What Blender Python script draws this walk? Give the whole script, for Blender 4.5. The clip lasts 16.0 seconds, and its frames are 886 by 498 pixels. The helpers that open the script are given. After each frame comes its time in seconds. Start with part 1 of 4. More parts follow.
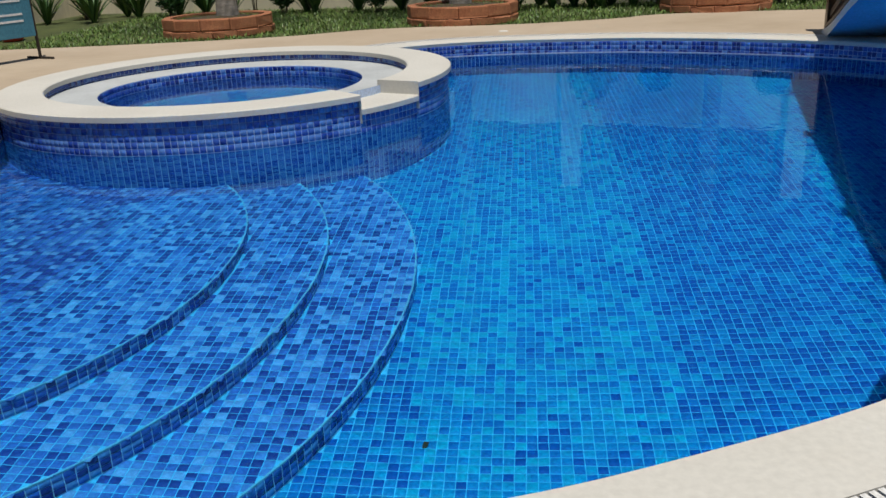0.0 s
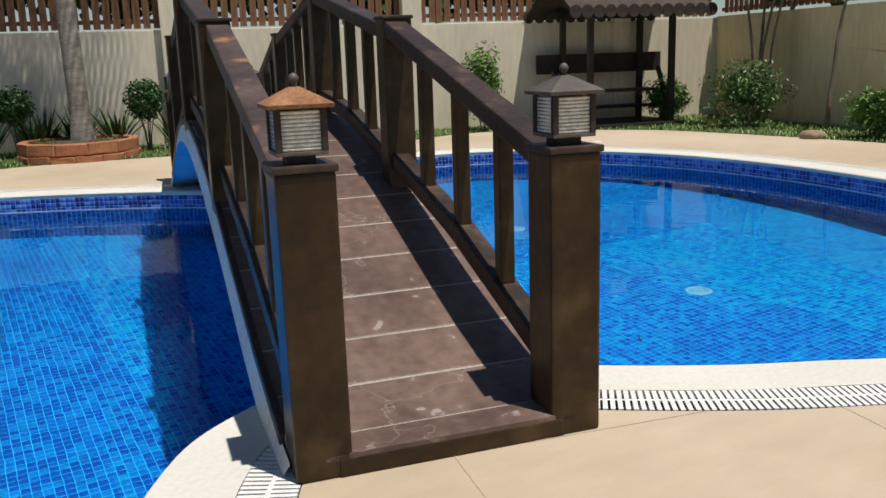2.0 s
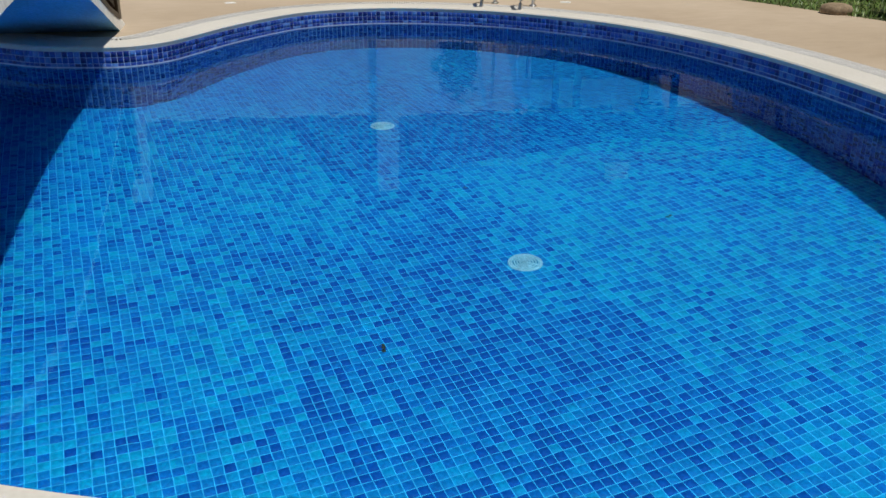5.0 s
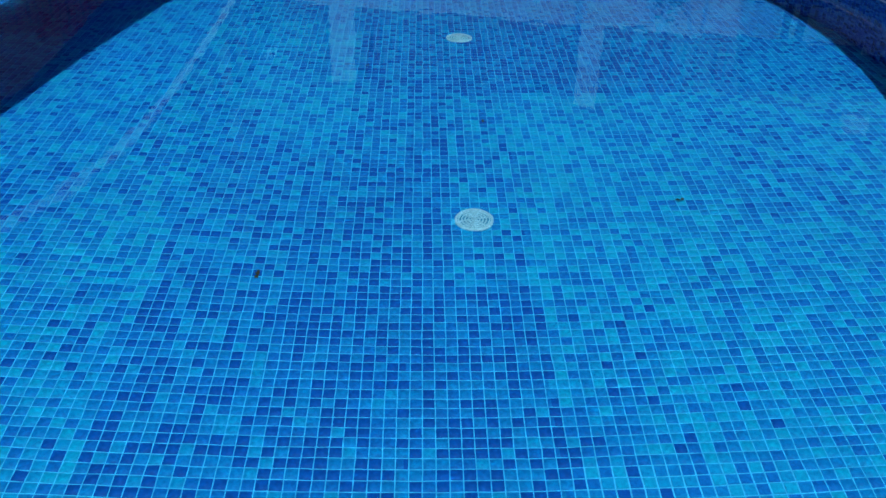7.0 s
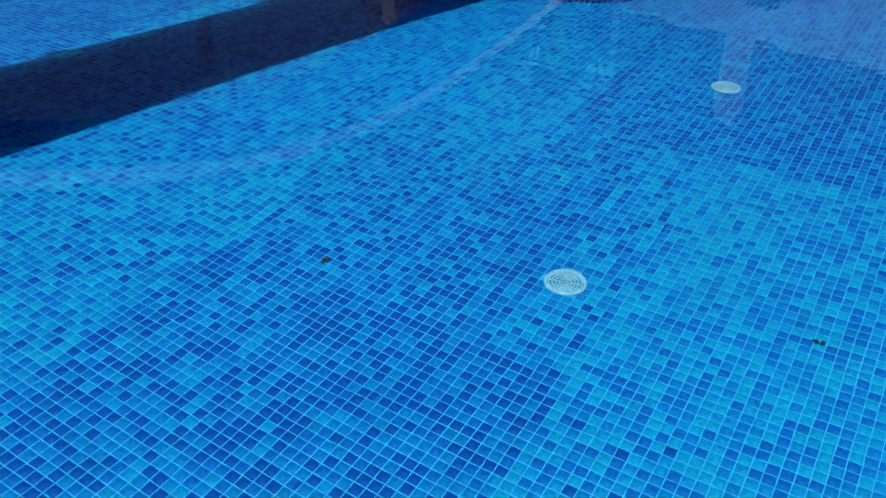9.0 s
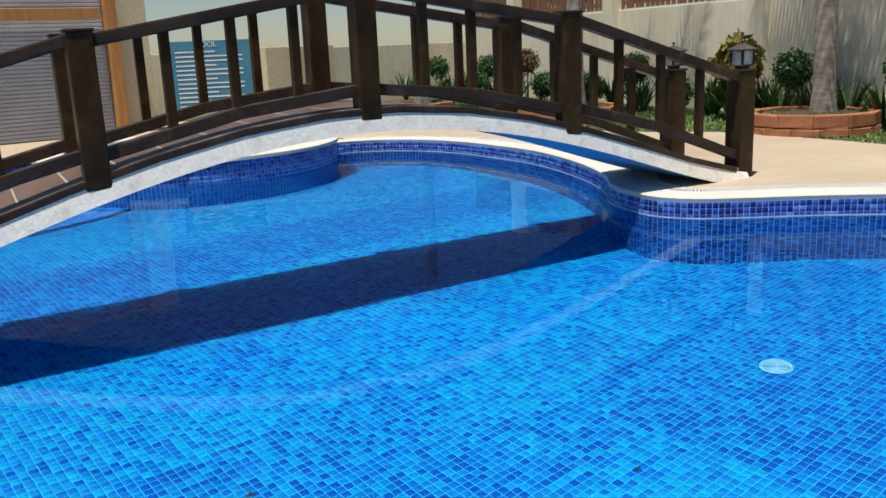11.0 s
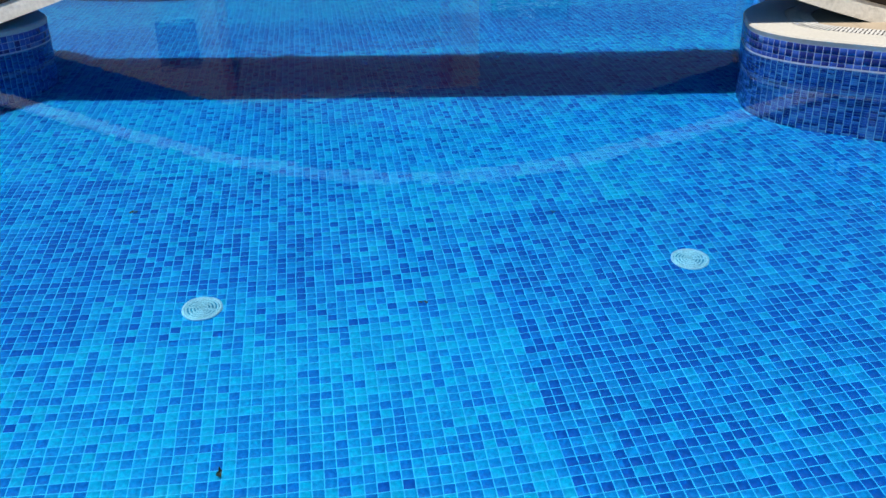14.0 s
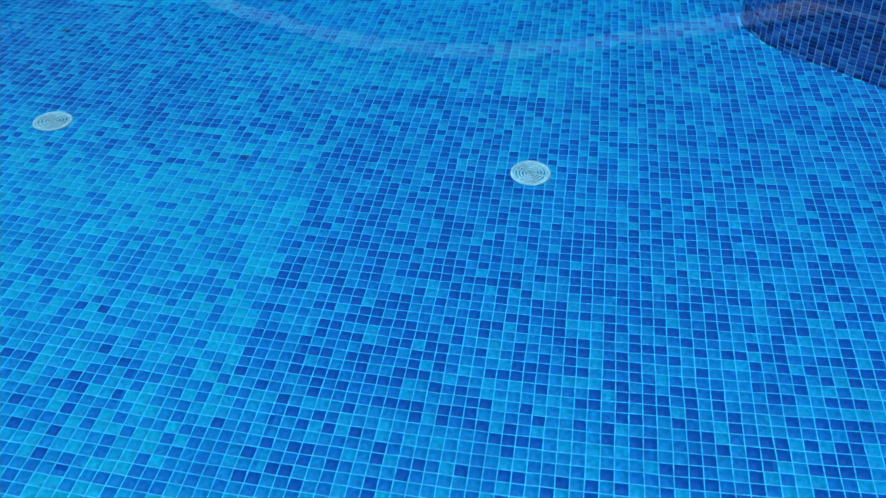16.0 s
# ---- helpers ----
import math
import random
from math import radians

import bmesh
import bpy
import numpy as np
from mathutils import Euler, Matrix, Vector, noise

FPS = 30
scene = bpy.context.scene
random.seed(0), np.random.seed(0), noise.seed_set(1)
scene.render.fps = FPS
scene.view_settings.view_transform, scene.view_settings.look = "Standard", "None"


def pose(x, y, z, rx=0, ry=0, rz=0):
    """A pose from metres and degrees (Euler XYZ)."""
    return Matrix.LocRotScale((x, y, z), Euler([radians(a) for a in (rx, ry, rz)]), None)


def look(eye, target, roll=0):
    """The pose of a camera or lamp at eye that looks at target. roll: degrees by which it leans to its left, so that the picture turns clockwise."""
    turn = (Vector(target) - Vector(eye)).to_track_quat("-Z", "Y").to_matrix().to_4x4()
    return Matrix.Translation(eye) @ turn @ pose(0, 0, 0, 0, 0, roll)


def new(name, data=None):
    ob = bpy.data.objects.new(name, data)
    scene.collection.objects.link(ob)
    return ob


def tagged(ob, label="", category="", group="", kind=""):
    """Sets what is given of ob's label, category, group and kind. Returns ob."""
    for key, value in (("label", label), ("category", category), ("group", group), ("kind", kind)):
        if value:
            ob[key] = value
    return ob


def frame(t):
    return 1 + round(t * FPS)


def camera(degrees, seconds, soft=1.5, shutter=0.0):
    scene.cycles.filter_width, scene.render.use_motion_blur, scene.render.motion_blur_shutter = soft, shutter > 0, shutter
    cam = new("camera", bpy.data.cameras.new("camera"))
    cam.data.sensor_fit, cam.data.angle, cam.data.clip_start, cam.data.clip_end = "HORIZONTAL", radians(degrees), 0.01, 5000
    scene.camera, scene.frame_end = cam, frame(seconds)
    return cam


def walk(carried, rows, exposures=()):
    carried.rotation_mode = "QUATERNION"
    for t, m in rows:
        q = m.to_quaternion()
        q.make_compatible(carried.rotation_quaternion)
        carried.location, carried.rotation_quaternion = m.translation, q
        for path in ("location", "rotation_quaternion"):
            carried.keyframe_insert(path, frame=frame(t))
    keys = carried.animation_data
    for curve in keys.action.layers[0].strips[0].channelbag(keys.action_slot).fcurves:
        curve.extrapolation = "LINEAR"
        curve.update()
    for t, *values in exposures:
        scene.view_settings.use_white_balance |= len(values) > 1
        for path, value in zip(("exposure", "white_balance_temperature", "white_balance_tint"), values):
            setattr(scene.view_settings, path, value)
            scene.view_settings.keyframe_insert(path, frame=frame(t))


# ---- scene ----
cam = camera(54.1, 16.0)
PATH = [
    (0.0, pose(0.003, 0.002, 1.289, 70.21, 2.66, 5.00)),
    (0.5, pose(0.232, 0.108, 1.303, 71.88, 1.75, -3.45)),
    (1.0, pose(0.517, 0.308, 1.317, 75.24, 2.41, -11.89)),
    (1.5, pose(0.895, 0.483, 1.322, 77.14, 2.39, -19.94)),
    (2.0, pose(1.315, 0.610, 1.343, 77.46, 1.82, -29.85)),
    (2.5, pose(1.729, 0.819, 1.357, 76.56, 1.94, -36.87)),
    (3.0, pose(2.175, 0.950, 1.317, 74.60, 0.96, -37.38)),
    (3.2, pose(2.343, 0.987, 1.335, 73.33, -0.20, -36.78)),
    (5.3, pose(4.476, 1.323, 1.318, 66.99, 0.44, -21.74)),
    (5.5, pose(4.674, 1.314, 1.323, 66.96, 0.95, -21.16)),
    (6.0, pose(5.193, 1.357, 1.300, 64.89, 0.89, -15.10)),
    (6.5, pose(5.702, 1.393, 1.283, 62.27, -0.22, -8.28)),
    (7.0, pose(6.230, 1.393, 1.287, 60.78, -1.18, -1.23)),
    (7.5, pose(6.684, 1.532, 1.284, 60.20, -1.37, 10.21)),
    (8.0, pose(7.126, 1.703, 1.281, 60.41, -1.69, 23.37)),
    (8.5, pose(7.453, 1.908, 1.272, 61.09, -1.47, 29.65)),
    (9.0, pose(7.875, 2.117, 1.255, 61.21, -1.30, 31.25)),
    (9.5, pose(8.276, 2.350, 1.293, 64.23, -1.73, 32.32)),
    (10.0, pose(8.656, 2.689, 1.320, 70.39, -0.11, 36.42)),
    (10.2, pose(8.796, 2.796, 1.334, 72.24, 0.64, 39.64)),
    (12.3, pose(10.116, 4.507, 1.381, 76.98, 1.38, 65.30)),
    (12.5, pose(10.204, 4.696, 1.352, 75.47, 1.27, 67.83)),
    (13.0, pose(10.399, 5.194, 1.328, 71.21, 1.25, 73.13)),
    (13.5, pose(10.526, 5.755, 1.333, 68.00, 2.17, 76.66)),
    (14.0, pose(10.659, 6.295, 1.324, 64.56, 1.24, 81.48)),
    (14.5, pose(10.665, 6.849, 1.302, 60.49, -0.63, 86.83)),
    (15.0, pose(10.685, 7.354, 1.301, 57.60, -1.33, 91.85)),
    (15.5, pose(10.611, 7.885, 1.284, 55.96, -0.46, 95.90)),
    (16.0, pose(10.568, 8.456, 1.282, 56.48, 0.37, 99.13)),
]
walk(cam, PATH, exposures=[(0.0, -0.14), (1.0, 0.02), (1.5, 0.2), (2.5, 0.3), (3.0, 0.25), (5.5, -0.2), (7.0, -0.2), (9.0, -0.12), (9.5, 0.24), (10.0, 0.36), (12.5, 0.46), (14.0, 0.2), (15.0, 0.12), (16.0, -0.02)])

# ---- world and sun ----
SUN_DIR = Vector((0.099, -0.241, 1.0)).normalized()
world = bpy.data.worlds.new("sky")
scene.world = world
world.use_nodes = True
wn = world.node_tree.nodes
sky = wn.new("ShaderNodeTexSky")
sky.sky_type, sky.sun_disc = "NISHITA", False
sky.dust_density, sky.ozone_density, sky.air_density = 0.2, 3.0, 1.0
sky.sun_elevation, sky.sun_rotation = radians(75.4), math.atan2(SUN_DIR.x, SUN_DIR.y)
wn["Background"].inputs[1].default_value = 0.052
world.node_tree.links.new(sky.outputs[0], wn["Background"].inputs[0])
sun_data = bpy.data.lights.new("sun", "SUN")
sun_data.energy, sun_data.angle, sun_data.color = 4.4, radians(0.53), (1.0, 0.95, 0.87)
sun = new("sun", sun_data)
sun.matrix_world = look((0, 0, 30), Vector((0, 0, 30)) - SUN_DIR)

# ---- materials ----
def material(name, rough=0.6, metal=0.0, spec=0.5):
    m = bpy.data.materials.new(name)
    m.use_nodes = True
    b = m.node_tree.nodes["Principled BSDF"]
    b.inputs["Roughness"].default_value = rough
    b.inputs["Metallic"].default_value = metal
    b.inputs["Specular IOR Level"].default_value = spec
    return m, m.node_tree.nodes, m.node_tree.links, b


def noise_node(n, l, scale, detail=4.0, where="Object", stretch=None):
    tc = n.new("ShaderNodeTexCoord")
    nz = n.new("ShaderNodeTexNoise")
    nz.inputs["Scale"].default_value, nz.inputs["Detail"].default_value = scale, detail
    out = tc.outputs[where]
    if stretch:
        mp = n.new("ShaderNodeMapping")
        mp.inputs["Scale"].default_value = stretch
        l.new(out, mp.inputs[0])
        out = mp.outputs[0]
    l.new(out, nz.inputs["Vector"])
    return nz


def ramp_node(n, stops, constant=False):
    r = n.new("ShaderNodeValToRGB")
    if constant:
        r.color_ramp.interpolation = "CONSTANT"
    e = r.color_ramp.elements
    while len(e) < len(stops):
        e.new(0.5)
    for k, (p, c) in enumerate(stops):
        e[k].position, e[k].color = p, (*c, 1)
    return r


def mixed(n, l, a, b, fac, mode="MIX"):
    mx = n.new("ShaderNodeMix")
    mx.data_type, mx.blend_type = "RGBA", mode
    for sock, v in ((mx.inputs[6], a), (mx.inputs[7], b), (mx.inputs[0], fac)):
        if isinstance(v, (int, float)):
            sock.default_value = v
        elif isinstance(v, tuple):
            sock.default_value = (*v, 1)
        else:
            l.new(v, sock)
    return mx.outputs[2]


def bumped(n, l, b, height, strength, dist=0.01):
    bp = n.new("ShaderNodeBump")
    bp.inputs["Strength"].default_value, bp.inputs["Distance"].default_value = strength, dist
    l.new(height, bp.inputs["Height"])
    l.new(bp.outputs[0], b.inputs["Normal"])


def grained(name, c1, c2, coarse, fine, rough=0.7, bump=0.3, stain=None, stain_amount=0.5, metal=0.0, stretch=None, where="Object", spec=0.4, mottle=(0.72, 1.1), cracks=False):
    """Two colours mixed by coarse noise, mottled by fine noise, with optional stains."""
    m, n, l, b = material(name, rough, metal, spec)
    a = noise_node(n, l, coarse, 5, where, stretch)
    f = noise_node(n, l, fine, 6, where, stretch)
    ra = ramp_node(n, [(0.35, c1), (0.65, c2)])
    l.new(a.outputs[0], ra.inputs[0])
    rf = ramp_node(n, [(0.3, (mottle[0],) * 3), (0.7, (mottle[1],) * 3)])
    l.new(f.outputs[0], rf.inputs[0])
    col = mixed(n, l, ra.outputs[0], rf.outputs[0], 1.0, "MULTIPLY")
    if stain:
        sn = noise_node(n, l, coarse * 2.3, 8, where, stretch)
        rs = ramp_node(n, [(0.55, (0, 0, 0)), (0.72, (stain_amount,) * 3)])
        l.new(sn.outputs[0], rs.inputs[0])
        col = mixed(n, l, col, stain, rs.outputs[0])
    if cracks:
        vo = n.new("ShaderNodeTexVoronoi")
        vo.feature = "DISTANCE_TO_EDGE"
        vo.inputs["Scale"].default_value = 1.15
        warp = noise_node(n, l, 5, 4, "Object")
        sc = n.new("ShaderNodeVectorMath")
        sc.operation = "MULTIPLY_ADD"
        tc = n.new("ShaderNodeTexCoord")
        l.new(warp.outputs[1], sc.inputs[0])
        sc.inputs[1].default_value = (0.45, 0.45, 0.45)
        l.new(tc.outputs["Object"], sc.inputs[2])
        l.new(sc.outputs[0], vo.inputs["Vector"])
        rc = ramp_node(n, [(0.0, (0.45, 0.45, 0.45)), (0.005, (0, 0, 0))])
        l.new(vo.outputs["Distance"], rc.inputs[0])
        col = mixed(n, l, col, (0.34, 0.29, 0.25), rc.outputs[0])
        fl = noise_node(n, l, 9, 8)
        rr = ramp_node(n, [(0.66, (0, 0, 0)), (0.70, (0.55, 0.55, 0.55))])
        l.new(fl.outputs[0], rr.inputs[0])
        col = mixed(n, l, col, (0.36, 0.33, 0.30), rr.outputs[0])
    l.new(col, b.inputs["Base Color"])
    bumped(n, l, b, f.outputs[0], bump)
    return m


def tile_material(name, per_object=False, dark=False, batch=False, tone=0.0, step=False):
    """Glazed blue glass mosaic: one colour a piece, in drifts of light and dark."""
    m, n, l, b = material(name, 0.25 if dark else 0.55, 0, 0.5 if dark else 0.12)
    if per_object:
        rnd = n.new("ShaderNodeObjectInfo").outputs["Random"]
    else:
        rnd = n.new("ShaderNodeNewGeometry").outputs["Random Per Island"]
    geo = n.new("ShaderNodeNewGeometry")
    big = n.new("ShaderNodeTexNoise")
    big.inputs["Scale"].default_value, big.inputs["Detail"].default_value = 0.6, 2
    snap = n.new("ShaderNodeVectorMath")
    snap.operation = "SNAP"
    snap.inputs[1].default_value = (0.618, 0.618, 0.618)
    l.new(geo.outputs["Position"], snap.inputs[0])
    l.new(snap.outputs[0], big.inputs["Vector"])
    shift = n.new("ShaderNodeMath")
    shift.operation = "MULTIPLY_ADD"
    shift.inputs[1].default_value, shift.inputs[2].default_value = 0.7, -0.35 + tone
    l.new(big.outputs[0], shift.inputs[0])
    if batch:
        at = n.new("ShaderNodeAttribute")
        at.attribute_name = "batch"
        plus = n.new("ShaderNodeMath")
        l.new(shift.outputs[0], plus.inputs[0])
        l.new(at.outputs["Fac"], plus.inputs[1])
        shift = plus
    add = n.new("ShaderNodeMath")
    add.operation, add.use_clamp = "ADD", True
    l.new(rnd, add.inputs[0])
    l.new(shift.outputs[0], add.inputs[1])
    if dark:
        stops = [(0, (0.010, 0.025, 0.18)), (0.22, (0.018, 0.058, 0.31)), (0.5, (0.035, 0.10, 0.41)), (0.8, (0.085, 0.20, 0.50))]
    elif step:
        stops = [(0, (0.016, 0.032, 0.21)), (0.28, (0.032, 0.082, 0.35)), (0.6, (0.06, 0.135, 0.43)), (0.86, (0.12, 0.21, 0.50))]
    else:
        stops = [(0, (0.001, 0.050, 0.275)), (0.20, (0.001, 0.092, 0.35)), (0.44, (0.001, 0.130, 0.385)), (0.74, (0.001, 0.175, 0.415)), (0.95, (0.001, 0.215, 0.425))]
    r = ramp_node(n, stops, True)
    l.new(add.outputs[0], r.inputs[0])
    fine = n.new("ShaderNodeTexNoise")
    fine.inputs["Scale"].default_value, fine.inputs["Detail"].default_value = 55, 3
    l.new(geo.outputs["Position"], fine.inputs["Vector"])
    rf = ramp_node(n, [(0.35, (0.78, 0.8, 0.85)), (0.65, (1.15, 1.12, 1.08))])
    l.new(fine.outputs[0], rf.inputs[0])
    l.new(mixed(n, l, r.outputs[0], rf.outputs[0], 1.0, "MULTIPLY"), b.inputs["Base Color"])
    bumped(n, l, b, fine.outputs[0], 0.35, 0.004)
    return m


M_TILE = tile_material("mosaic_floor", batch=True)
M_TILE_ONE = tile_material("mosaic_floor_piece", True, tone=0.2)
M_TILE_STEP = tile_material("mosaic_step", step=True)
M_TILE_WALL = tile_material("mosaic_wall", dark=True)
# the wall mosaic again, its tone raised to paint in sunlight on the spa
M_TILE_SPA_LIT = tile_material("mosaic_spa_sunlit", dark=True, tone=0.28)
M_GROUT = grained("grout", (0.04, 0.30, 0.61), (0.06, 0.35, 0.66), 3, 60, 0.8, 0.2)
M_GROUT_WALL = grained("grout_wall", (0.42, 0.54, 0.78), (0.52, 0.64, 0.84), 3, 60, 0.8, 0.2)
M_COPING = grained("coping_stone", (0.54, 0.52, 0.465), (0.59, 0.57, 0.515), 1.2, 40, 0.75, 0.08, (0.50, 0.46, 0.39), 0.25, mottle=(0.92, 1.04))
M_NOSE = grained("nosing", (0.10, 0.26, 0.46), (0.14, 0.32, 0.52), 3, 60, 0.5, 0.2)
M_GRATE = grained("grate_plastic", (0.68, 0.67, 0.64), (0.74, 0.73, 0.70), 4, 80, 0.45, 0.1, (0.4, 0.37, 0.3), 0.3)
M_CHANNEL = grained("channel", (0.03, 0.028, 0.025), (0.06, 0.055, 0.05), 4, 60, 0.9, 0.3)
M_BROWN = grained("brown_concrete", (0.026, 0.0145, 0.006), (0.054, 0.031, 0.012), 2.5, 20, 0.34, 0.2, (0.11, 0.068, 0.03), 0.45, spec=0.25)
M_PLANK = grained("brown_stamped", (0.10, 0.062, 0.048), (0.165, 0.108, 0.085), 2.2, 18, 0.42, 0.4, (0.2, 0.15, 0.12), 0.4, cracks=True)
M_JOINT = grained("pale_joint", (0.30, 0.26, 0.22), (0.38, 0.33, 0.29), 4, 60, 0.8, 0.3)
M_RAIL = grained("weathered_rail", (0.030, 0.020, 0.015), (0.058, 0.038, 0.029), 3, 30, 0.45, 0.3, (0.16, 0.10, 0.07), 0.4, spec=0.25)
M_BAND = grained("pale_plaster", (0.78, 0.75, 0.67), (0.85, 0.82, 0.74), 5, 40, 0.8, 0.4, (0.42, 0.40, 0.34), 0.4, mottle=(0.88, 1.06))
M_SOFFIT = grained("blue_plaster", (0.12, 0.34, 0.56), (0.17, 0.42, 0.66), 2, 40, 0.8, 0.4)
M_WALL = grained("cream_wall", (0.72, 0.64, 0.48), (0.80, 0.72, 0.56), 0.6, 12, 0.85, 0.04, (0.50, 0.43, 0.30), 0.45, stretch=(1, 1, 0.2), mottle=(0.9, 1.05))
M_WALL_E = grained("yellow_wall", (0.78, 0.63, 0.34), (0.84, 0.70, 0.41), 0.6, 12, 0.85, 0.04, (0.42, 0.34, 0.18), 0.5, stretch=(1, 1, 0.2), mottle=(0.9, 1.05))
M_FENCE = grained("fence_board", (0.16, 0.07, 0.035), (0.25, 0.12, 0.06), 3, 40, 0.65, 0.4, stretch=(6, 6, 0.6))
M_BRICK = grained("terracotta", (0.33, 0.125, 0.06), (0.45, 0.19, 0.09), 5, 45, 0.85, 0.6, (0.18, 0.09, 0.05), 0.4)
M_SOIL = grained("soil", (0.05, 0.035, 0.02), (0.09, 0.06, 0.035), 6, 60, 0.95, 0.6)
M_LAWN = grained("lawn_soil", (0.045, 0.06, 0.018), (0.08, 0.10, 0.028), 2, 40, 0.95, 0.6)
M_TRUNK = grained("palm_bark", (0.24, 0.21, 0.17), (0.38, 0.35, 0.30), 5, 50, 0.9, 0.7, (0.10, 0.085, 0.07), 0.5, stretch=(1, 1, 3))
M_BARK = grained("tree_bark", (0.16, 0.12, 0.085), (0.27, 0.21, 0.15), 6, 50, 0.9, 0.6)
M_STEEL = grained("stainless", (0.60, 0.60, 0.60), (0.70, 0.70, 0.70), 6, 90, 0.28, 0.05, metal=1.0)
M_ROOF = grained("lantern_roof", (0.075, 0.06, 0.052), (0.12, 0.095, 0.08), 6, 60, 0.5, 0.3)
M_RUST = grained("rusted_roof", (0.22, 0.09, 0.035), (0.34, 0.16, 0.07), 9, 70, 0.8, 0.5, (0.10, 0.06, 0.045), 0.5)
M_DRAIN = grained("drain_plastic", (0.50, 0.42, 0.58), (0.56, 0.48, 0.64), 6, 60, 0.5, 0.2)
M_DARKWOOD = grained("dark_wood", (0.018, 0.013, 0.010), (0.035, 0.026, 0.02), 4, 50, 0.6, 0.4)
M_TIMBER = grained("orange_timber", (0.42, 0.19, 0.06), (0.52, 0.25, 0.09), 3, 40, 0.6, 0.3, stretch=(5, 5, 0.5))
M_SHUTTER = grained("grey_shutter", (0.40, 0.41, 0.45), (0.47, 0.48, 0.52), 2, 40, 0.5, 0.15)
M_TAN = grained("tan_plaster", (0.62, 0.53, 0.36), (0.70, 0.60, 0.42), 1, 35, 0.85, 0.3)
M_RED = grained("red_enamel", (0.42, 0.025, 0.02), (0.5, 0.04, 0.03), 4, 60, 0.35, 0.05)
M_SIGN = grained("teal_banner", (0.05, 0.20, 0.30), (0.07, 0.25, 0.36), 2, 60, 0.6, 0.1)
M_WHITE = grained("white_ink", (0.72, 0.74, 0.76), (0.8, 0.82, 0.84), 5, 60, 0.6, 0.05)
M_PLATE = grained("white_plate", (0.74, 0.73, 0.68), (0.8, 0.79, 0.75), 5, 60, 0.5, 0.1)
M_STONE = grained("stump_stone", (0.22, 0.16, 0.10), (0.34, 0.26, 0.17), 6, 50, 0.9, 0.6)
M_WELL = grained("drain_well", (0.02, 0.16, 0.30), (0.03, 0.20, 0.36), 4, 40, 0.8, 0.1)
M_CUT = grained("joint_shadow", (0.37, 0.30, 0.215), (0.42, 0.34, 0.25), 3, 40, 0.9, 0.1, mottle=(0.92, 1.0))
M_DEAD = grained("dead_leaf", (0.05, 0.02, 0.012), (0.10, 0.04, 0.02), 20, 80, 0.8, 0.2)
# pale colour for the highlight along the water's edge
M_EDGE_GLINT = grained("edge_glint", (0.42, 0.50, 0.66), (0.60, 0.66, 0.78), 7, 90, 0.6, 0.2)
M_SHINGLE = grained("dark_shingle", (0.035, 0.024, 0.018), (0.065, 0.045, 0.032), 5, 45, 0.8, 0.5)
M_RAIL_RUST = grained("rust_patched_rail", (0.05, 0.032, 0.026), (0.10, 0.066, 0.054), 3, 30, 0.45, 0.3, (0.40, 0.17, 0.055), 0.75)
M_RIB = grained("ribbed_glass", (0.70, 0.67, 0.57), (0.80, 0.77, 0.68), 8, 60, 0.2, 0.1)


def deck_material():
    m, n, l, b = material("deck_concrete", 0.75, 0, 0.3)
    big = noise_node(n, l, 0.5, 6)
    fine = noise_node(n, l, 60, 5)
    swirl = noise_node(n, l, 4, 6, stretch=(1, 2.2, 1))
    r = ramp_node(n, [(0.3, (0.385, 0.305, 0.215)), (0.5, (0.435, 0.35, 0.255)), (0.7, (0.485, 0.40, 0.30))])
    l.new(big.outputs[0], r.inputs[0])
    rf = ramp_node(n, [(0.3, (0.94, 0.935, 0.93)), (0.7, (1.03, 1.03, 1.03))])
    l.new(swirl.outputs[0], rf.inputs[0])
    l.new(mixed(n, l, r.outputs[0], rf.outputs[0], 1.0, "MULTIPLY"), b.inputs["Base Color"])
    bumped(n, l, b, fine.outputs[0], 0.3, 0.006)
    return m


def leaf_material(name, c1, c2, c3):
    m, n, l, b = material(name, 0.45, 0, 0.4)
    rnd = n.new("ShaderNodeNewGeometry").outputs["Random Per Island"]
    r = ramp_node(n, [(0.0, c1), (0.5, c2), (1.0, c3)])
    l.new(rnd, r.inputs[0])
    f = noise_node(n, l, 25, 3)
    rf = ramp_node(n, [(0.3, (0.75, 0.75, 0.7)), (0.7, (1.15, 1.15, 1.1))])
    l.new(f.outputs[0], rf.inputs[0])
    l.new(mixed(n, l, r.outputs[0], rf.outputs[0], 1.0, "MULTIPLY"), b.inputs["Base Color"])
    b.inputs["Transmission Weight"].default_value = 0.0
    return m


M_DECK = deck_material()
M_LEAF = leaf_material("leaf_dark", (0.015, 0.05, 0.012), (0.03, 0.085, 0.02), (0.055, 0.13, 0.03))
M_LEAF_L = leaf_material("leaf_light", (0.05, 0.12, 0.02), (0.09, 0.19, 0.03), (0.16, 0.28, 0.05))
M_BLADE = leaf_material("blade", (0.02, 0.06, 0.018), (0.045, 0.11, 0.03), (0.11, 0.18, 0.05))
M_FEATHER = leaf_material("leaf_feathery", (0.03, 0.075, 0.018), (0.055, 0.12, 0.028), (0.11, 0.19, 0.045))
M_CROTON = leaf_material("leaf_gold", (0.10, 0.13, 0.03), (0.26, 0.22, 0.06), (0.40, 0.30, 0.10))
M_BRONZE = leaf_material("leaf_bronze", (0.035, 0.035, 0.015), (0.09, 0.05, 0.02), (0.20, 0.09, 0.04))
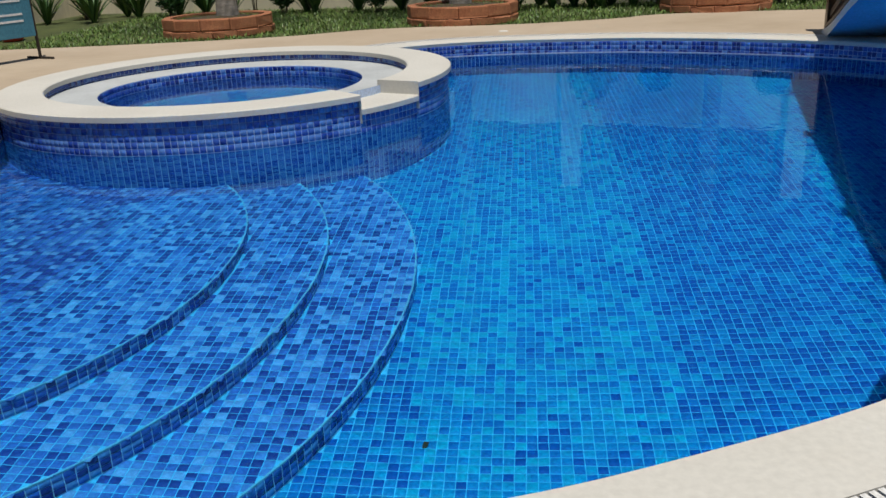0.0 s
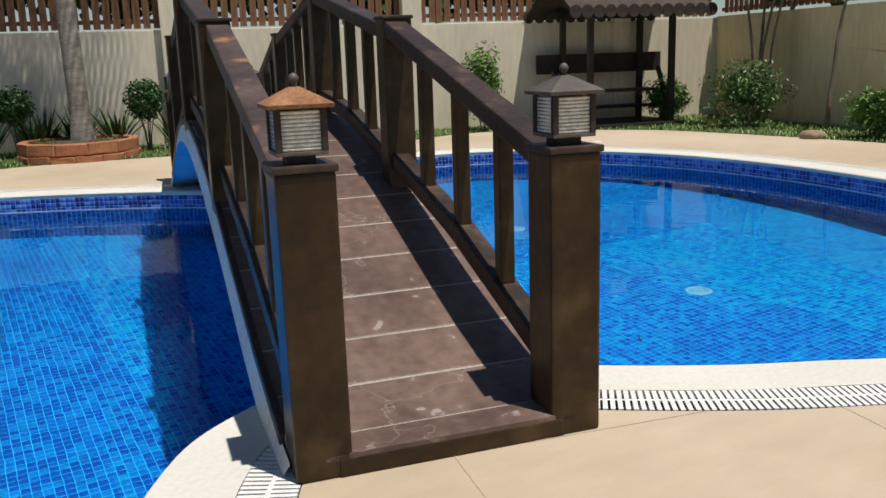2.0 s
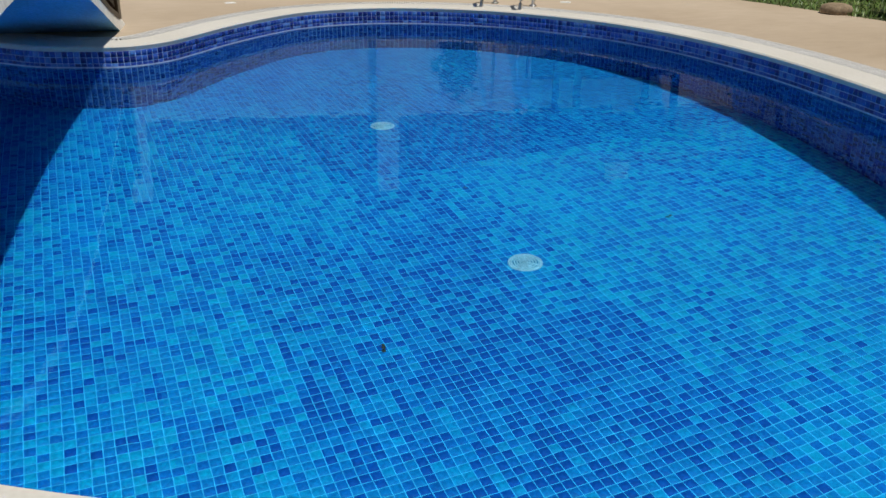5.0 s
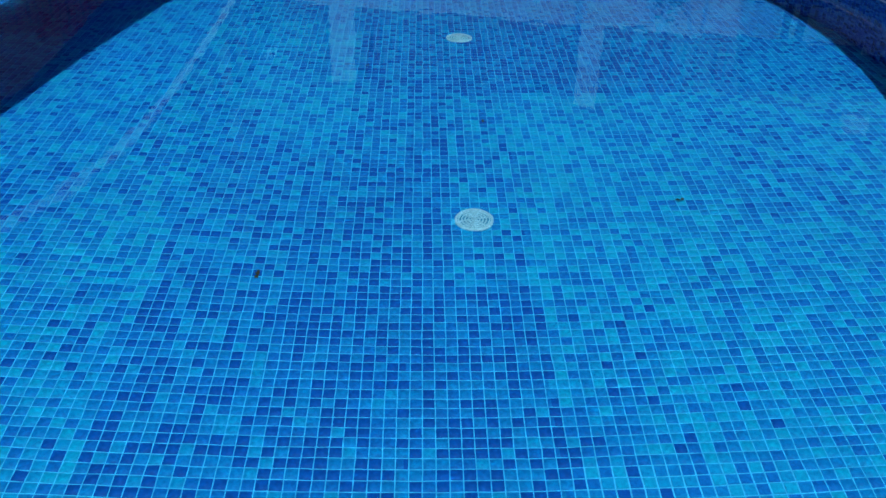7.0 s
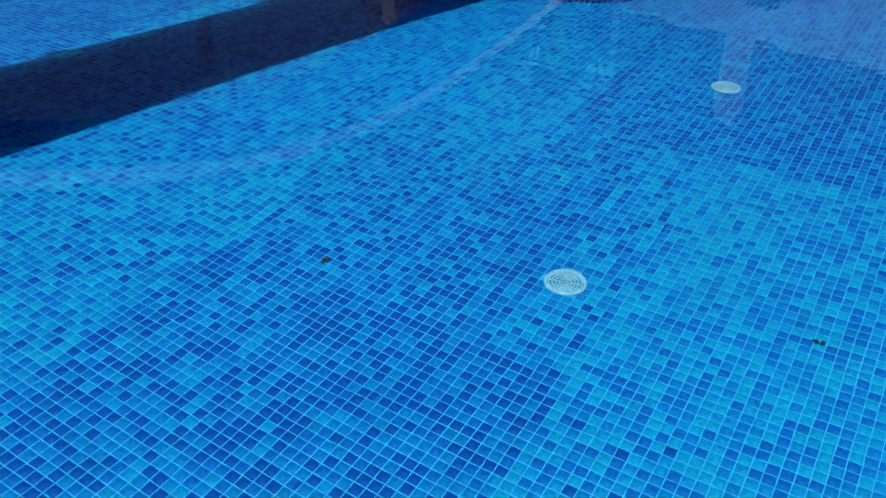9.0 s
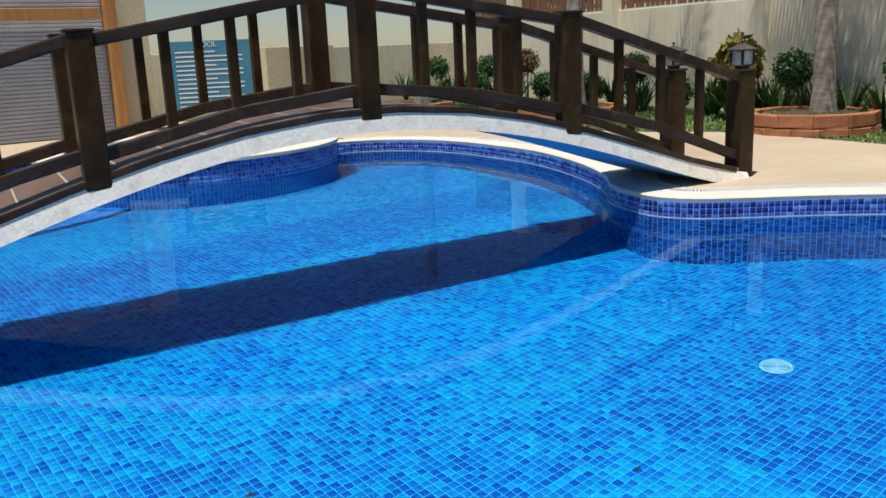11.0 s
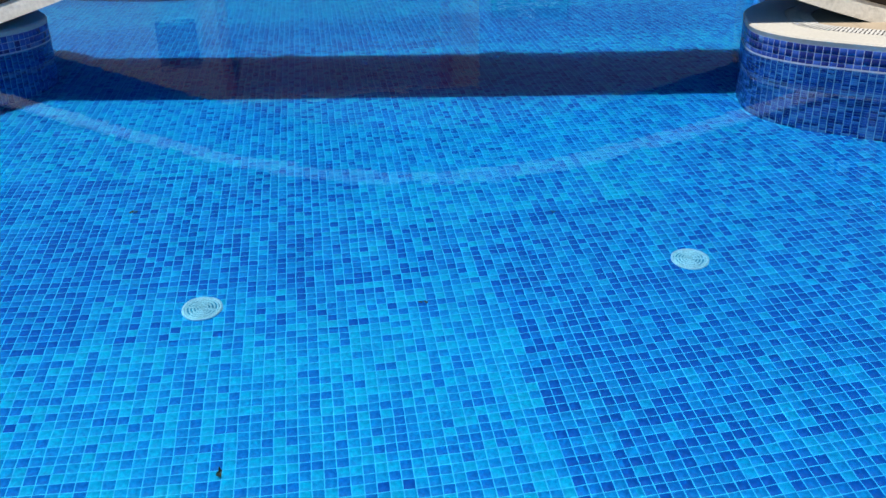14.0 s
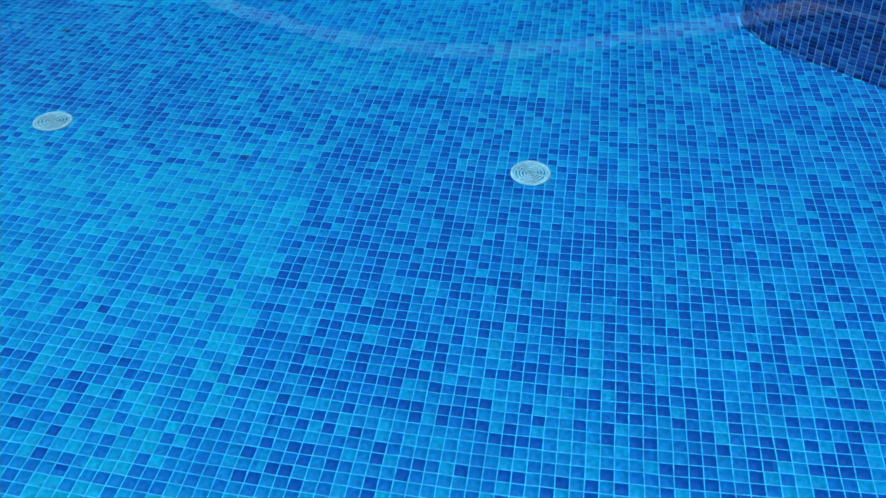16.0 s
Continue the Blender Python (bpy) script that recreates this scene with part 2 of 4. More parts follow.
M_PINK = leaf_material("leaf_red", (0.16, 0.05, 0.045), (0.28, 0.10, 0.08), (0.38, 0.17, 0.12))
M_YELLOW = leaf_material("leaf_yellow", (0.30, 0.30, 0.03), (0.42, 0.42, 0.05), (0.12, 0.22, 0.03))
M_GRASS = leaf_material("grass", (0.05, 0.11, 0.02), (0.10, 0.19, 0.035), (0.19, 0.26, 0.06))


def water_material(name, tint):
    """Clear water: tinted refraction under a weak mirror that grows towards grazing angles."""
    m, n, l, b = material(name)
    n.remove(b)
    tc = n.new("ShaderNodeTexCoord")
    nz = n.new("ShaderNodeTexNoise")
    nz.inputs["Scale"].default_value, nz.inputs["Detail"].default_value = 3.5, 2
    l.new(tc.outputs["Object"], nz.inputs["Vector"])
    bp = n.new("ShaderNodeBump")
    bp.inputs["Strength"].default_value, bp.inputs["Distance"].default_value = 0.11, 0.012
    l.new(nz.outputs[0], bp.inputs["Height"])
    rf = n.new("ShaderNodeBsdfRefraction")
    rf.inputs["Color"].default_value = (*tint, 1)
    rf.inputs["Roughness"].default_value, rf.inputs["IOR"].default_value = 0.0, 1.33
    gl = n.new("ShaderNodeBsdfGlossy")
    gl.inputs["Color"].default_value = (0.37, 0.43, 0.53, 1)
    gl.inputs["Roughness"].default_value = 0.0
    fr = n.new("ShaderNodeFresnel")
    fr.inputs["IOR"].default_value = 1.33
    for node in (rf, gl, fr):
        l.new(bp.outputs[0], node.inputs["Normal"])
    mx = n.new("ShaderNodeMixShader")
    l.new(fr.outputs[0], mx.inputs[0])
    l.new(rf.outputs[0], mx.inputs[1])
    l.new(gl.outputs[0], mx.inputs[2])
    l.new(mx.outputs[0], n["Material Output"].inputs["Surface"])
    return m


M_WATER = water_material("water", (0.34, 0.95, 1.0))
M_WATER_SPA = water_material("shallow_water", (0.7, 0.96, 1.0))
M_BENCH = grained("bench_plaster", (0.40, 0.42, 0.42), (0.48, 0.50, 0.50), 2, 40, 0.7, 0.1, mottle=(0.9, 1.05))


# ---- mesh tools ----
def part(name, bm, mat, parent=None, label=""):
    me = bpy.data.meshes.new(name)
    bm.normal_update()
    bm.to_mesh(me)
    bm.free()
    me.materials.append(mat)
    ob = new(name, me)
    if parent:
        ob.parent = parent
    if label:
        ob["label"] = label
    return ob


def raw(name, verts, faces, mat, parent=None, smooth=False):
    me = bpy.data.meshes.new(name)
    me.from_pydata([tuple(v) for v in verts], [], faces)
    me.materials.append(mat)
    if smooth:
        me.polygons.foreach_set("use_smooth", [True] * len(me.polygons))
    me.update()
    ob = new(name, me)
    if parent:
        ob.parent = parent
    return ob


def empty(name, m=None, label="", category="", group="", kind=""):
    e = new(name)
    e.empty_display_size = 0.2
    if m is not None:
        e.matrix_basis = m
    return tagged(e, label, category, group, kind)


def box(bm, cx, cy, cz, sx, sy, sz, bevel=0.0, m=None):
    """Adds a bevelled box by its centre and size."""
    r = bmesh.ops.create_cube(bm, size=1.0, matrix=(m or Matrix()) @ Matrix.Translation((cx, cy, cz)) @ Matrix.Diagonal((sx, sy, sz, 1)))
    if bevel:
        es = list({e for v in r["verts"] for e in v.link_edges})
        bmesh.ops.bevel(bm, geom=es, offset=bevel, segments=2, affect="EDGES", profile=0.6)
    return bm


def boxed(*a, **k):
    return box(bmesh.new(), *a, **k)


def beam(bm, p, q, w, h, bevel=0.008):
    """A beam of section w x h from p to q, kept upright."""
    p, q = Vector(p), Vector(q)
    d = q - p
    m = Matrix.Translation((p + q) / 2) @ d.to_track_quat("Y", "Z").to_matrix().to_4x4()
    return box(bm, 0, 0, 0, w, d.length, h, bevel, m)


def lathe(bm, profile, segs=24, m=None):
    """A turned body from (radius, height) pairs."""
    m = m or Matrix()
    rings = []
    for r, z in profile:
        rings.append([bm.verts.new(m @ Vector((r * math.cos(2 * math.pi * k / segs), r * math.sin(2 * math.pi * k / segs), z))) for k in range(segs)])
    for a, b in zip(rings, rings[1:]):
        for k in range(segs):
            f = bm.faces.new((a[k], a[(k + 1) % segs], b[(k + 1) % segs], b[k]))
            f.smooth = True
    bm.faces.new(rings[-1])
    bm.faces.new(rings[0][::-1])
    return bm


def tube(bm, pts, radii, segs=8):
    pts = [Vector(p) for p in pts]
    rings = []
    for k, p in enumerate(pts):
        d = pts[min(k + 1, len(pts) - 1)] - pts[max(k - 1, 0)]
        q = d.to_track_quat("Z", "Y").to_matrix()
        r = radii[k] if isinstance(radii, (list, tuple)) else radii
        rings.append([bm.verts.new(p + q @ Vector((r * math.cos(2 * math.pi * s / segs), r * math.sin(2 * math.pi * s / segs), 0))) for s in range(segs)])
    for a, b in zip(rings, rings[1:]):
        for k in range(segs):
            f = bm.faces.new((a[k], a[(k + 1) % segs], b[(k + 1) % segs], b[k]))
            f.smooth = True
    bm.faces.new(rings[0][::-1])
    bm.faces.new(rings[-1])
    return bm


def spline(pts, step, closed=False):
    """Catmull-Rom through pts, resampled at even steps."""
    p = [np.array(q, float) for q in pts]
    p = [p[-1]] + p + [p[0], p[1]] if closed else [2 * p[0] - p[1]] + p + [2 * p[-1] - p[-2]]
    out = []
    for a, b, c, d in zip(p, p[1:], p[2:], p[3:]):
        for u in np.arange(0, 1, 0.05):
            out.append(0.5 * (2 * b + (c - a) * u + (2 * a - 5 * b + 4 * c - d) * u * u + (3 * b - a - 3 * c + d) * u ** 3))
    if not closed:
        out.append(p[-2])
    out = np.array(out)
    s = np.r_[0, np.cumsum(np.hypot(*np.diff(out, axis=0).T))]
    t = np.linspace(0, s[-1], max(2, round(s[-1] / step)) + 1)
    return np.c_[np.interp(t, s, out[:, 0]), np.interp(t, s, out[:, 1])]


def normals2(line):
    d = np.gradient(line, axis=0)
    d /= np.hypot(d[:, 0], d[:, 1])[:, None]
    return np.c_[d[:, 1], -d[:, 0]]


def inside(poly, pts):
    x, y = pts[:, 0], pts[:, 1]
    c = np.zeros(len(pts), bool)
    px, py = poly[:, 0], poly[:, 1]
    j = len(poly) - 1
    for i in range(len(poly)):
        hit = ((py[i] > y) != (py[j] > y)) & (x < (px[j] - px[i]) * (y - py[i]) / (py[j] - py[i] + 1e-12) + px[i])
        c ^= hit
        j = i
    return c


def strip(line_a, za, line_b, zb, flip=False):
    """Vertices and quads between two lines."""
    n = len(line_a)
    v = [(*p, za) for p in line_a] + [(*p, zb) for p in line_b]
    f = [(k, k + 1, n + k + 1, n + k) for k in range(n - 1)]
    return v, [q[::-1] for q in f] if flip else f


def filled(name, loops, z, mat, parent=None):
    """A flat sheet at z within the first loop, with the other loops as holes."""
    bm = bmesh.new()
    es = []
    for lp in loops:
        vs = [bm.verts.new((*p, z)) for p in lp]
        es += [bm.edges.new((a, b)) for a, b in zip(vs, vs[1:] + vs[:1])]
    bmesh.ops.triangle_fill(bm, use_beauty=True, use_dissolve=False, edges=es, normal=(0, 0, 1))
    for f in bm.faces:
        if f.normal.z < 0:
            f.normal_flip()
    return part(name, bm, mat, parent)


# ---- plan ----
Z_FLOOR, Z_WATER, TILE = -1.676, -0.19, 0.0527
JAC, JAC_R = np.array((-2.87, 8.40)), 2.12
EDGE = [(-4.58, 7.15), (-4.25, 6.3), (-3.95, 5.2), (-3.75, 3.9), (-3.4, 2.8), (-2.6, 2.0), (-1.6, 1.66), (-0.7, 1.65), (-0.05, 1.79), (0.57, 2.05), (1.0, 2.27),
        (1.22, 2.45), (1.38, 2.70), (1.57, 3.04), (1.76, 3.39), (1.97, 3.66), (2.3, 3.87), (2.68, 4.02), (3.05, 3.95), (3.35, 3.7), (3.65, 3.43), (4.1, 3.12),
        (4.48, 2.92), (4.88, 2.71), (5.4, 2.5), (6.0, 2.36), (6.75, 2.36), (7.45, 2.6), (8.15, 3.2), (8.75, 3.95), (9.15, 4.8), (9.45, 5.9), (9.65, 7.1),
        (9.66, 8.2), (9.5, 9.1), (9.18, 9.85), (8.68, 10.55), (8.05, 11.03), (7.35, 11.27), (6.7, 11.2), (6.2, 10.9), (5.65, 10.4), (5.25, 9.95),
        (4.95, 9.65), (4.6, 9.52), (4.2, 9.62), (3.85, 9.8), (3.5, 10.15), (2.95, 10.55), (2.2, 10.95), (1.3, 11.3), (0.4, 11.45), (-0.5, 11.5), (-1.25, 11.35), (-1.85, 10.95), (-2.15, 10.37)]
shore = spline(EDGE, TILE)
shore_n = normals2(shore)


def arc(c, r, a0, a1, step=TILE):
    n = max(2, round(abs(radians(a1 - a0)) * r / step))
    t = np.radians(np.linspace(a0, a1, n + 1))
    return np.c_[c[0] + r * np.cos(t), c[1] + r * np.sin(t)]


A_END = math.degrees(math.atan2(shore[-1, 1] - JAC[1], shore[-1, 0] - JAC[0]))
A_START = math.degrees(math.atan2(shore[0, 1] - JAC[1], shore[0, 0] - JAC[0]))
jac_wet = arc(JAC, JAC_R, A_END, A_START if A_START < A_END else A_START - 360)
basin = np.vstack([shore, jac_wet[1:-1]])

# ---- pool shell ----
pool = empty("pool", None, "free-form swimming pool lined with blue glass mosaic", "pool", kind="structure")
STEP_C = np.array((-4.3, 4.85))
TIERS = [(2.48, -1.13), (3.02, -1.31), (3.60, -1.49)]


def tier_z(p):
    r = np.hypot(*(p - STEP_C).T)
    z = np.full(len(p), Z_FLOOR)
    for rad, tz in TIERS[::-1]:
        z[r < rad] = tz
    return z


filled("pool_floor", [basin], Z_FLOOR, M_GROUT, pool)
v, f = strip(shore, -0.04, shore, Z_FLOOR - 0.02, True)
raw("pool_wall", v, f, M_GROUT_WALL, pool)
v, f = strip(jac_wet, -0.04, jac_wet, Z_FLOOR - 0.02, True)
raw("spa_outer_wall", v, f, M_GROUT_WALL, pool)


def tile_mesh(name, o, ax, ay, nz, mat, parent, size=TILE * 0.92, proud=0.003):
    """Many low bevelled tiles in one mesh: centres o, in-plane axes ax, ay, normal nz."""
    h = size / 2
    c = [(-1, -1, 0), (1, -1, 0), (1, 1, 0), (-1, 1, 0), (-.93, -.93, 1), (.93, -.93, 1), (.93, .93, 1), (-.93, .93, 1)]
    vs = np.stack([o + ax * (a * h) + ay * (b * h) + nz * (k * proud) for a, b, k in c], 1).reshape(-1, 3)
    q = np.array([(4, 5, 6, 7), (0, 1, 5, 4), (1, 2, 6, 5), (2, 3, 7, 6), (3, 0, 4, 7)])
    fs = (q[None] + 8 * np.arange(len(o))[:, None, None]).reshape(-1, 4)
    me = bpy.data.meshes.new(name)
    me.vertices.add(len(vs))
    me.vertices.foreach_set("co", vs.ravel())
    me.loops.add(fs.size)
    me.loops.foreach_set("vertex_index", fs.ravel().astype(np.int32))
    me.polygons.add(len(fs))
    me.polygons.foreach_set("loop_start", np.arange(0, fs.size, 4, dtype=np.int32))
    me.polygons.foreach_set("loop_total", np.full(len(fs), 4, np.int32))
    me.update(calc_edges=True)
    me.validate()
    me.materials.append(mat)
    ob = new(name, me)
    ob.parent = parent
    return tagged(ob, kind="stuff")


gx, gy = np.meshgrid(np.arange(-6, 10, TILE), np.arange(1.2, 12, TILE))
g = np.c_[gx.ravel(), gy.ravel()]
g = g[inside(basin, g)]
near_patch = (g[:, 0] > 6.85) & (g[:, 0] < 7.75) & (g[:, 1] > 3.0) & (g[:, 1] < 3.9)
NEAR_TILES = g[near_patch][:300]
keep = np.ones(len(g), bool)
keep[np.flatnonzero(near_patch)[:300]] = False
g = g[keep]
for d in ((6.534, 5.587), (6.546, 8.260)):
    g = g[np.hypot(g[:, 0] - d[0], g[:, 1] - d[1]) > 0.10]
one = np.ones((len(g), 1))
jig = np.random.default_rng(3).normal(0, 0.02, len(g))
ax = np.c_[np.cos(jig), np.sin(jig), 0 * jig]
ay = np.c_[-np.sin(jig), np.cos(jig), 0 * jig]


def batch_tone(p):
    """Sheets from lighter and darker batches, laid in straight-edged fields."""
    tone = np.zeros(len(p))
    for x0, x1, y0, y1, t in BATCHES:
        tone[(p[:, 0] > x0) & (p[:, 0] < x1) & (p[:, 1] > y0) & (p[:, 1] < y1)] = t
    return tone


BATCHES = [(-7, -0.6, 0, 13, -0.08), (-0.6, 0.76, 0, 13, 0.14), (0.76, 2.2, 0, 13, -0.2), (2.2, 4.3, 0, 13, 0.08), (4.3, 4.95, 0, 6.4, 0.12), (4.95, 6.82, 0, 5.0, -0.2),
           (4.3, 5.76, 6.4, 8.6, 0.14), (5.76, 7.6, 7.17, 13, -0.16), (5.1, 5.76, 8.6, 13, -0.1), (6.82, 10, 0, 5.0, 0.2), (6.4, 10, 5.0, 7.17, 0.22), (7.6, 10, 7.17, 13, -0.14), (4.95, 6.4, 5.0, 6.4, -0.04)]
zs = tier_z(g)
for wet, mat, nm in ((zs <= Z_FLOOR + 0.01, M_TILE, "floor_tiles"), (zs > Z_FLOOR + 0.01, M_TILE_STEP, "step_tiles")):
    ft = tile_mesh(nm, np.c_[g, zs][wet], ax[wet], ay[wet], one[wet] * (0, 0, 1), mat, pool)
    ft.data.attributes.new("batch", "FLOAT", "FACE").data.foreach_set("value", np.repeat(batch_tone(g[wet]), 5).astype(np.float32))


def wall_tiles(name, line, outward, z_top, z_low, mat, parent, flipz=1):
    mid = (line[1:] + line[:-1]) / 2
    d = np.diff(line, axis=0)
    ln = np.hypot(*d.T)
    d = d / ln[:, None]
    nrm = np.c_[-d[:, 1], d[:, 0]] * outward
    rows = np.arange(z_top - TILE / 2, z_low, -TILE)
    o = np.vstack([np.c_[mid, np.full(len(mid), z)] for z in rows])
    k = len(rows)
    a = np.tile(np.c_[d, 0 * ln], (k, 1))
    nn = np.tile(np.c_[nrm, 0 * ln], (k, 1))
    up = np.tile((0.0, 0, 1.0), (len(o), 1))
    return tile_mesh(name, o, a * outward, up, nn, mat, parent)


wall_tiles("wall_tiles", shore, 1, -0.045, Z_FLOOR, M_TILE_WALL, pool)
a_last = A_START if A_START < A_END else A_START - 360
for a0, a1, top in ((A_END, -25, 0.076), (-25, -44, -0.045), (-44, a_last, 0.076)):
    wall_tiles("spa_wall_tiles", arc(JAC, JAC_R, a0, a1), 1, top, Z_FLOOR, M_TILE_SPA_LIT, pool)

# pale strip where the water meets the tiles: the bright water edge, painted on
rim_in = shore - shore_n * 0.005
v1, f1 = strip(rim_in, Z_WATER + 0.012, rim_in, Z_WATER - 0.004, True)
raw("waterline", v1, f1, M_EDGE_GLINT, pool)
# curved steps
for k, (rad, tz) in enumerate(TIERS):
    low = TIERS[k + 1][1] if k < 2 else Z_FLOOR
    ring = arc(STEP_C, rad, -75, 75)
    ok = inside(basin, ring)
    ring = ring[ok]
    inner = STEP_C + (ring - STEP_C) * ((rad - 0.9) / rad)
    step = raw("pool_step", *strip(inner, tz, ring, tz, True), M_GROUT, pool)
    raw("riser", *strip(ring, tz, ring, low), M_GROUT_WALL, step)
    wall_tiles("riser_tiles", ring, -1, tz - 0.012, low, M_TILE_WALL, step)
    n_in = STEP_C + (ring - STEP_C) * ((rad - 0.007) / rad)
    n_out = STEP_C + (ring - STEP_C) * ((rad + 0.003) / rad)
    v1, f1 = strip(n_in, tz + 0.005, n_out, tz + 0.005)
    v2, f2 = strip(n_out, tz + 0.005, n_out, tz - 0.01)
    raw("nosing", v1 + v2, f1 + [tuple(i + len(v1) for i in q) for q in f2], M_NOSE, step)
# water
w = filled("water", [basin], Z_WATER, M_WATER)
w.visible_shadow = False
tagged(w, "clear still blue pool water with faint ripples", "water", kind="structure")

# coping, gutter, deck
def offset(d):
    return shore + shore_n * d


cp = [offset(0.0), offset(-0.006), offset(0.006), offset(0.30), offset(0.30)]
cz = [-0.045, -0.012, 0.0, 0.004, -0.05]
vv, ff = [], []
for a in range(4):
    v, f = strip(cp[a], cz[a], cp[a + 1], cz[a + 1], True)
    ff += [tuple(i + len(vv) for i in q) for q in f]
    vv += v
tagged(raw("coping", vv, ff, M_COPING, None, False), "smooth cream stone coping round the pool edge", "coping", kind="structure")

gutter = empty("gutter", None, "overflow gutter with white plastic slatted grating", "gutter", kind="structure")
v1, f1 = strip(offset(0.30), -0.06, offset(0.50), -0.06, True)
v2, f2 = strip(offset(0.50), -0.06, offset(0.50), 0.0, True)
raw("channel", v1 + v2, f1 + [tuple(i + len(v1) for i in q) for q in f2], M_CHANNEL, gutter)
slat_bm = bmesh.new()
box(slat_bm, 0, -0.052, 0, 0.0185, 0.088, 0.012, 0)
box(slat_bm, 0, 0.052, 0, 0.0185, 0.088, 0.012, 0)
box(slat_bm, 0, 0, 0, 0.016, 0.02, 0.008, 0)
slat_me = bpy.data.meshes.new("slat")
slat_bm.to_mesh(slat_me)
slat_bm.free()
slat_me.materials.append(M_GRATE)
gl = spline(offset(0.40)[::6], 0.0285)
gn = normals2(gl)
near_slat = (gl[:, 1] < 3.45) & (gl[:, 0] > 0.6) & (gl[:, 0] < 6.2)
far_slats = []
count = 0
for p, nn, near in zip(gl, gn, near_slat):
    a = math.degrees(math.atan2(nn[1], nn[0])) - 90
    m = pose(p[0], p[1], -0.002, 0, 0, a)
    if near and count < 300:
        count += 1
        s = new("slat", slat_me)
        s.matrix_basis = m
        s.parent = gutter
    else:
        far_slats.append(m)
co = np.array([v.co for v in slat_me.vertices])
fq = [tuple(p.vertices) for p in slat_me.polygons]
V, F = [], []
for m in far_slats:
    F += [tuple(i + len(V) for i in q) for q in fq]
    V += [m @ Vector(c) for c in co]
tagged(raw("slats", V, F, M_GRATE, gutter), kind="stuff")
spine_v, spine_f = strip(offset(0.392), 0.003, offset(0.408), 0.003, True)
raw("spine", spine_v, spine_f, M_GRATE, gutter)

jac_dry = arc(JAC, JAC_R, A_END, A_START if A_START > A_END else A_START + 360, 0.1)
hole = np.vstack([offset(0.50), jac_dry[1:-1]])
LIM = np.array([(-60, -60), (60, -60), (60, 60), (-60, 60)], float)
deck_out = np.array([(-9, -6), (19, -6), (14.5, 2.5), (12.75, 5.0), (12.45, 6.5), (12.3, 8.6), (12.1, 10.4), (11.6, 12.0), (9.6, 13.7), (7.4, 13.2), (5.6, 13.2), (4.6, 13.9),
                     (2.2, 14.2), (1.4, 13.8), (-0.1, 13.5), (-2.2, 13.6), (-3.6, 13.0), (-5.7, 12.7), (-9, 12.6)], float)
deck_line = np.vstack([deck_out[:2], spline(deck_out[2:], 0.3)])
deck = filled("deck", [deck_line, hole], 0.0, M_DECK)
tagged(deck, "sandy beige concrete pool deck", "deck", kind="structure")
ground = filled("ground", [LIM * 8, deck_line + 0], -0.015, M_LAWN)
tagged(ground, "green lawn and soil beds along the walls", "ground", kind="structure")

# spa: raised round tub
spa = empty("spa", None, "round tiled spa tub with a cream stone rim", "hot tub", kind="structure")
SPILL = (-44, -25)


def ring_band(r0, z0, r1, z1, a0=0.0, a1=360.0):
    ring = arc(JAC, r0, a0, a1, 0.05)
    return strip(ring, z0, JAC + (ring - JAC) * (r1 / r0), z1)


def joined(bands):
    V, F = [], []
    for v, f in bands:
        F += [tuple(i + len(V) for i in q) for q in f]
        V += v
    return V, F


def upward(v, f):
    """Turns every level face to look up."""
    out = []
    for q in f:
        p = [Vector(v[i]) for i in q[:3]]
        out.append(tuple(q[::-1]) if (p[1] - p[0]).cross(p[2] - p[0]).z < -1e-7 else q)
    return v, out


def rim_section(a0, a1, top):
    prof = [(1.72, top - 0.05), (1.72, top - 0.008), (1.735, top), (2.135, top), (2.15, top - 0.008), (2.15, top - 0.05)]
    bands = [ring_band(*p, *q, a0, a1) for p, q in zip(prof, prof[1:])]
    v, f = joined(bands)
    ends = []
    for a in (a0, a1):
        t = radians(a)
        b = len(v)
        for r, z in ((1.72, top - 0.12), (2.15, top - 0.12), (2.15, top), (1.72, top)):
            v.append((JAC[0] + r * math.cos(t), JAC[1] + r * math.sin(t), z))
        f.append((b, b + 1, b + 2, b + 3))
    return v, f


raw("rim", *upward(*rim_section(SPILL[1], SPILL[0] + 360, 0.125)), M_COPING, spa)
raw("spillway", *upward(*rim_section(*SPILL, 0.01)), M_COPING, spa)
v, f = joined([ring_band(2.115, -0.05, 2.115, 0.08, -25, 316), ring_band(1.75, 0.08, 1.75, 0.0), ring_band(1.27, 0.012, 1.27, -0.9)])
raw("inner_wall", v, f, M_GROUT_WALL, spa)
v, f = joined([ring_band(1.75, 0.012, 1.27, 0.012)])
raw("bench", *upward(v, f), M_BENCH, spa)
raw("tub_floor", [(*p, -0.9) for p in arc(JAC, 1.27, 0, 354, 0.1)], [tuple(range(len(arc(JAC, 1.27, 0, 354, 0.1))))], M_GROUT, spa)
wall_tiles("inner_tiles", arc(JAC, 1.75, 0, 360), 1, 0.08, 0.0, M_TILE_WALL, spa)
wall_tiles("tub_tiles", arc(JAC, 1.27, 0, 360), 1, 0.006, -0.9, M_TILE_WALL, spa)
gx, gy = np.meshgrid(np.arange(-1.27, 1.27, TILE), np.arange(-1.27, 1.27, TILE))
q = np.c_[gx.ravel(), gy.ravel()]
q = q[np.hypot(*q.T) < 1.27] + JAC
o1 = np.ones((len(q), 1))
tile_mesh("tub_floor_tiles", np.c_[q, np.full(len(q), -0.9)], o1 * (1, 0, 0), o1 * (0, 1, 0), o1 * (0, 0, 1), M_TILE, spa)
